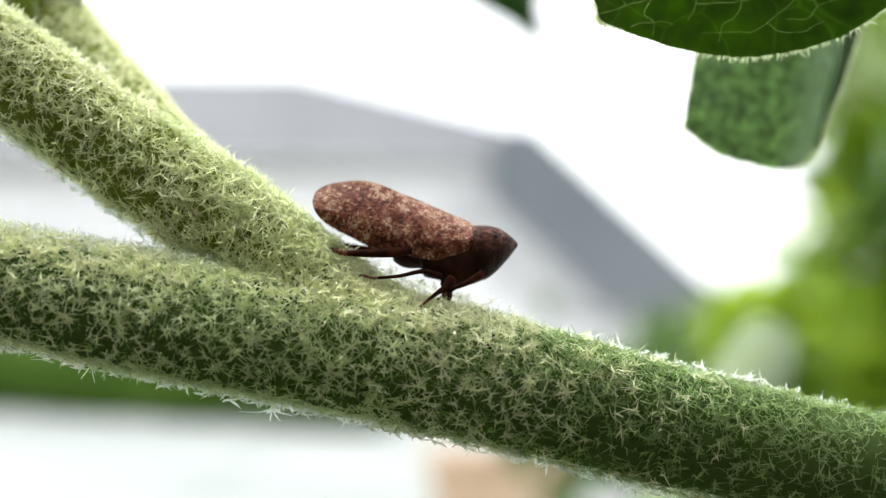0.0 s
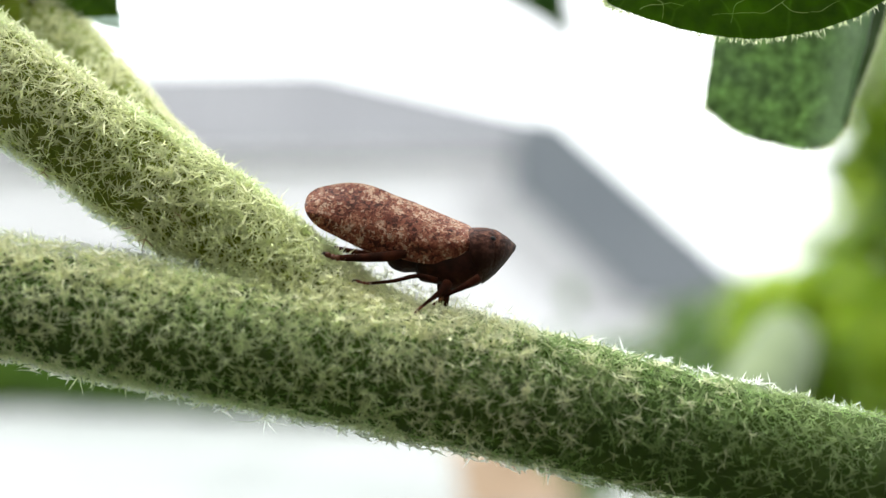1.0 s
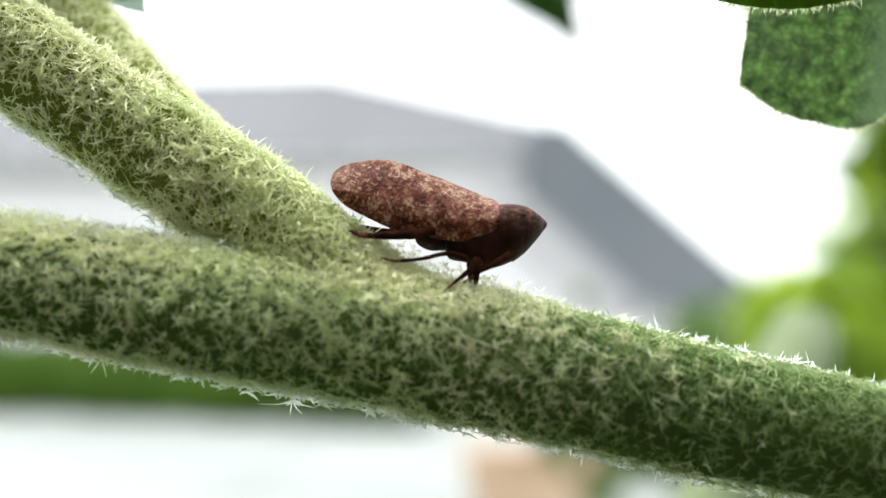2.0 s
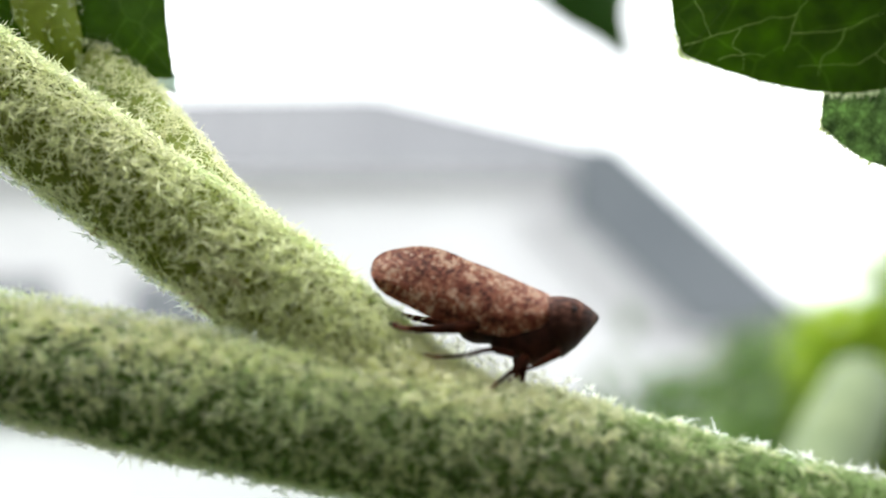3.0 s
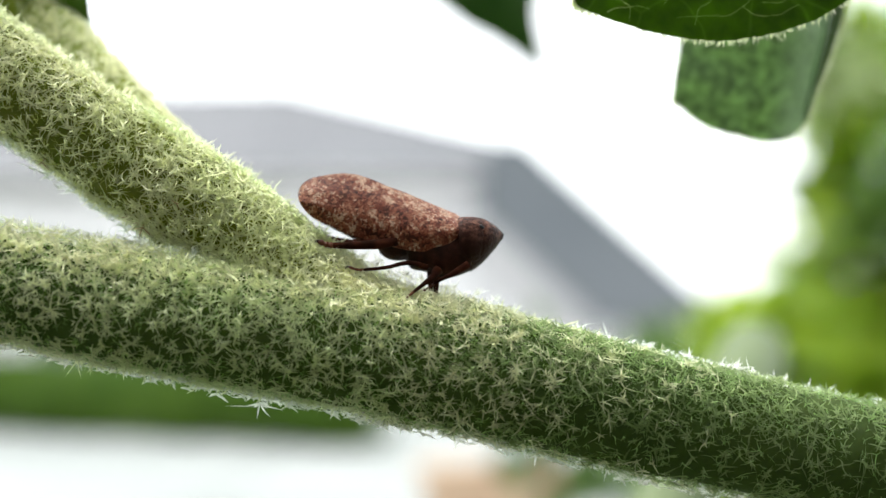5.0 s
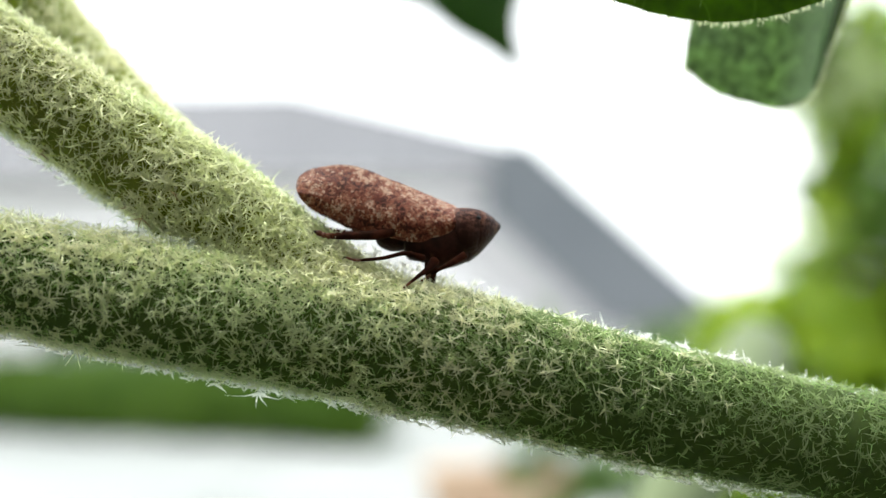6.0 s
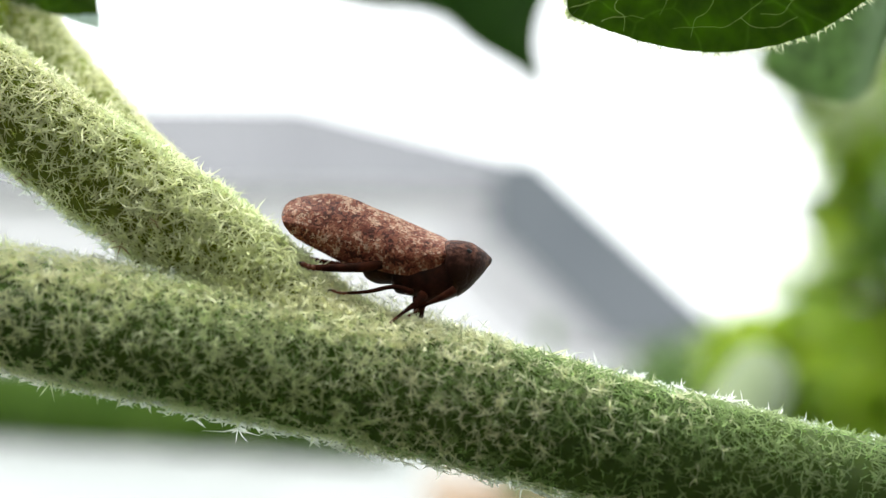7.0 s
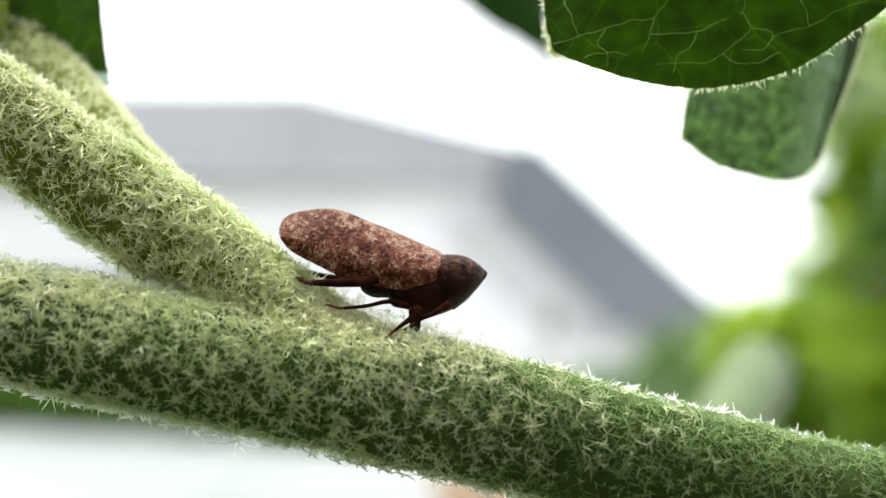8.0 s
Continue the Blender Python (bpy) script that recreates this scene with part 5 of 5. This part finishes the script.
    verts, faces, _, _ = plane_leaf(lobe_outline, -0.05, (-0.5, 0.05), 5, 4, thick=0.1, ripple=0.03, grow=1.16)
    lobe = part("leaf_lobe", verts, faces, LOBE, left, "pale downy lobe below the dark blade")
    lobe.location = (-0.0005, 0.0018, 0.00022)
    tip_outline = [(0, 0), (0.08, 0.5), (-0.05, 1.2), (-0.15, 2.0), (0.0, 2.8), (0.5, 4.2), (2, 7), (2, 12), (-3, 15), (-8, 13), (-10.5, 9), (-10, 5.2), (-8.2, 3.6), (-6.6, 3.05), (-5.0, 3.0), (-3.9, 2.75), (-3.3, 2.2), (-2.6, 1.6), (-1.7, 1.1), (-1.05, 0.68), (-0.55, 0.28)]
    verts, faces, rim, on_blade = plane_leaf(tip_outline, -0.5, (-4, 8), 6, 8, grow=4.4)
    tip = part("leaf", verts, faces, LEAF_FAR, plant, "shaded dark green leaf ending in a point")
    return top, behind, left, tip


# ---- the insect ----
PERCH = Vector((-0.5, 0.1, 1.6))


def bug_space(x, y, z):
    return ((x - PERCH.x) / 1000, (y - PERCH.y) / 1000, (z - PERCH.z) / 1000)


def loft(sections, around=20, power=1.0):
    """Ellipse-like sections (x, low, high, half width) along x, closed at both ends."""
    line = curve_points(sections, 4)
    verts, faces = [], []
    for x, z0, z1, w in line:
        for k in range(around):
            a = 2 * math.pi * k / around
            s, c = math.sin(a), math.cos(a)
            verts.append(bug_space(x, BUG_Y + w * math.copysign(abs(c) ** power, c), (z0 + z1) / 2 + (z1 - z0) / 2 * math.copysign(abs(s) ** power, s)))
    for i in range(len(line) - 1):
        for k in range(around):
            j = (k + 1) % around
            faces.append((i * around + k, i * around + j, (i + 1) * around + j, (i + 1) * around + k))
    last = (len(line) - 1) * around
    faces += [tuple(range(around - 1, -1, -1)), tuple(range(last, last + around))]
    return verts, faces


BUG_Y = 0.35
WING_TOP = [
    (1.309, 3.700),
    (1.122, 3.938),
    (0.443, 4.237),
    (-0.237, 4.535),
    (-0.918, 4.835),
    (-1.599, 5.091),
    (-2.281, 5.391),
    (-2.878, 5.562),
    (-3.474, 5.596),
    (-4.070, 5.519),
    (-4.580, 5.391),
    (-4.919, 5.134),
    (-5.044, 4.792),
]
WING_LOW = [
    (1.249, 3.299),
    (1.121, 3.002),
    (0.866, 2.729),
    (0.442, 2.577),
    (-0.237, 2.534),
    (-0.915, 2.619),
    (-1.594, 2.789),
    (-2.273, 2.959),
    (-2.953, 3.214),
    (-3.549, 3.512),
    (-4.145, 3.810),
    (-4.572, 4.066),
    (-4.871, 4.407),
]


def wing(sign):
    """One forewing: a bent shell from the back's ridge out and down to its lower edge. sign: -1 near the viewer, 1 far."""
    top, low = curve_points(WING_TOP, 4), curve_points(WING_LOW, 4)
    n, across = len(top), 12
    outer, inner = [], []
    for i in range(n):
        s = i / (n - 1)
        wide = 1.42 * (0.82 + 0.18 * math.sin(min(1, s * 5) * math.pi / 2)) * (1 - 0.55 * s**2.2)
        for k in range(across + 1):
            t = k / across
            out = wide * (1 - (1 - t) ** 2.3) * (1 - 0.26 * max(0.0, (t - 0.58) / 0.42) ** 2)
            xz = top[i] * (1 - t) + low[i] * t
            ridge = 0.018 * math.sin(t * 19 + s * 2) * (0.3 + s)
            high = xz[1] + 0.08 * (1 - t)
            outer.append(bug_space(xz[0], BUG_Y + sign * (out + 0.02 + ridge), high))
            inner.append(bug_space(xz[0], BUG_Y + sign * (out + 0.02 + ridge - 0.03), high - 0.01))
    w, m, faces = across + 1, len(outer), []
    for i in range(n - 1):
        for k in range(across):
            a, b, c, d = i * w + k, i * w + k + 1, (i + 1) * w + k + 1, (i + 1) * w + k
            faces += [(a, b, c, d), (m + d, m + c, m + b, m + a)]
    border = [k for k in range(w)] + [i * w + across for i in range(1, n)] + [(n - 1) * w + k for k in range(across - 1, -1, -1)] + [i * w for i in range(n - 2, 0, -1)]
    outer, inner = np.array(outer), np.array(inner)
    for p, q in zip(border, border[1:] + border[:1]):
        faces.append((2 * m + p, 2 * m + q, 3 * m + q, 3 * m + p))
    return np.vstack([outer, inner, outer, inner]).tolist(), faces


WING_RIM = 2 * (12 + 48)


def limb(rows, flat=1.0, around=8):
    return tube([(*bug_space(x, y, z), r / 1000) for x, y, z, r in rows], 5, around, flat)


def build_bug():
    bug = thing("spittlebug", (PERCH.x / 1000, PERCH.y / 1000, EYE + PERCH.z / 1000), "mottled brown spittlebug perched on a downy stem", "insect")
    part("abdomen", *loft(ABDOMEN), BODY, bug, "dark brown abdomen")
    part("thorax", *loft(THORAX, power=0.9), BODY, bug, "dark brown thorax")
    part("pronotum", *loft(PRONOTUM, power=0.9), COLLAR, bug, "rough brown collar shield")
    head = part("head", *loft(HEAD, power=0.92), COLLAR, bug, "dark pointed head")
    for sign in (-1, 1):
        shell = part("forewing", *wing(sign), WING, bug, "mottled brown leathery forewing")
        shell.data.materials.append(BODY)
        for face in shell.data.polygons[-WING_RIM:]:
            face.material_index, face.use_smooth = 1, False
        eye_rows = [(EYE_AT[0] - 0.16, BUG_Y + sign * 0.98, EYE_AT[1] + 0.02, 0.08), (EYE_AT[0], BUG_Y + sign * 1.01, EYE_AT[1], 0.13), (EYE_AT[0] + 0.14, BUG_Y + sign * 0.94, EYE_AT[1] - 0.03, 0.07)]
        part("compound_eye", *limb(eye_rows, 0.8, 12), SHINY, head, "dark glossy eye")
        part("antenna", *limb([(EYE_AT[0] + 0.15, BUG_Y + sign * 0.9, EYE_AT[1] - 0.25, 0.03), (EYE_AT[0] + 0.3, BUG_Y + sign * 1.0, EYE_AT[1] - 0.3, 0.015)]), LEG, head)
    part("snout_tip", *limb(SNOUT, 1.0, 10), SHINY, head, "shiny black nose tip")
    for rows in LEGS:
        leg = part("leg", *limb(rows), LEG, bug)
        x, y, z, r = rows[-1]
        px, py, pz, _ = rows[-2]
        d = Vector((x - px, y - py, z - pz)).normalized()
        curl = 0.1 if rows in LEGS[:3] else -0.02
        joints = [(x + d.x * 0.17 * k, y + d.y * 0.1 * k, z + d.z * 0.17 * k + curl * (k / 2.5) ** 2, r * f) for k, f in ((0, 0.8), (0.5, 1.15), (1, 0.75), (1.5, 1.1), (2, 0.7), (2.6, 1.05), (3.2, 0.7))]
        foot = part("foot", *limb(joints), FOOT, leg, "reddish jointed foot")
        ex, ey, ez, _ = joints[-1]
        for turn in (-1, 1):
            part("claw", *limb([(ex, ey, ez, r * 0.5), (ex + d.x * 0.1, ey + turn * 0.06, ez + d.z * 0.06, r * 0.35), (ex + d.x * 0.14, ey + turn * 0.08, ez - 0.08, 0.008)]), SHINY, foot)
        if rows in LEGS[:2]:
            for i in range(5):
                f = i / 5
                x, y, z = (1 - f) * rows[1][0] + f * rows[3][0], rows[1][1], (1 - f) * rows[1][2] + f * rows[3][2]
                part("spine", *limb([(x, y, z, 0.03), (x - 0.1, y - 0.05, z - 0.2, 0.006)]), LEG, leg)
    return bug


ABDOMEN = [(-3.17, 3.64, 4.24, 0.30), (-2.48, 3.08, 4.33, 0.60), (-2.03, 2.93, 4.46, 0.95), (-1.88, 2.54, 4.50, 1.05), (-1.45, 2.30, 4.50, 1.10), (-0.93, 2.28, 4.33, 1.10), (-0.41, 2.26, 4.24, 1.10)]
THORAX = [(-0.85, 2.20, 3.89, 0.90), (-0.68, 1.95, 3.72, 1.00), (-0.09, 1.82, 3.72, 1.08), (0.40, 1.58, 3.72, 1.15), (1.00, 1.64, 3.72, 1.20), (1.50, 1.82, 3.70, 1.15), (1.75, 2.02, 3.46, 0.95)]
PRONOTUM = [(1.06, 2.45, 3.84, 1.10), (1.2, 2.24, 3.92, 1.36), (1.45, 2.00, 3.94, 1.40), (1.80, 2.02, 3.92, 1.30), (2.08, 2.22, 3.84, 1.14)]
HEAD = [(1.57, 1.80, 3.56, 0.95), (1.83, 1.98, 3.86, 1.15), (2.10, 2.20, 3.85, 1.15), (2.34, 2.46, 3.71, 1.00), (2.56, 2.71, 3.56, 0.74), (2.73, 2.94, 3.40, 0.42), (2.84, 3.06, 3.30, 0.20)]
SNOUT = [(2.62, BUG_Y, 3.30, 0.10), (2.76, BUG_Y, 3.22, 0.13), (2.87, BUG_Y, 3.18, 0.05)]
EYE_AT = (1.97, 3.40)
LEGS = [
    [(-1.21, -0.70, 2.94, 0.17), (-1.83, -0.85, 2.83, 0.19), (-2.65, -1.00, 2.78, 0.16), (-3.57, -1.05, 2.78, 0.11)],
    [(-1.94, 1.30, 3.03, 0.13), (-3.03, 1.50, 3.10, 0.12), (-3.91, 1.60, 3.28, 0.09), (-4.20, 1.60, 3.40, 0.06)],
    [(-0.08, -0.70, 1.93, 0.12), (-0.76, -1.00, 2.10, 0.09), (-1.61, -1.20, 1.92, 0.07), (-2.43, -1.30, 1.84, 0.055)],
    [(0.33, -0.70, 1.83, 0.20), (0.08, -1.00, 1.52, 0.13), (-0.29, -1.25, 1.23, 0.08), (-0.59, -1.40, 0.99, 0.055)],
    [(0.27, 0.20, 1.95, 0.36), (0.17, 0.20, 1.55, 0.27), (0.15, 0.25, 1.11, 0.18), (0.15, 0.30, 0.60, 0.14)],
    [(1.47, -1.00, 2.02, 0.15), (0.88, -1.10, 1.67, 0.11), (0.49, -0.95, 1.49, 0.07), (0.18, -0.80, 1.31, 0.05)],
]

build_ground()
build_house()
build_hedge()
build_planter()
build_shade_wall()
build_shrub()
leaves_plant = build_plant()
moving_leaves = build_leaves(leaves_plant)
build_bug()


def motions():
    """The leaves sway on the plant in the breeze."""
    for ob, rows in zip(moving_leaves, (LEAF_TOP, LEAF_BEHIND, LEAF_LEFT, LEAF_TIP)):
        walk(ob, [(t, pose(*near(x, y, z), rx, ry, rz)) for t, x, y, z, rx, ry, rz in rows])


motions()
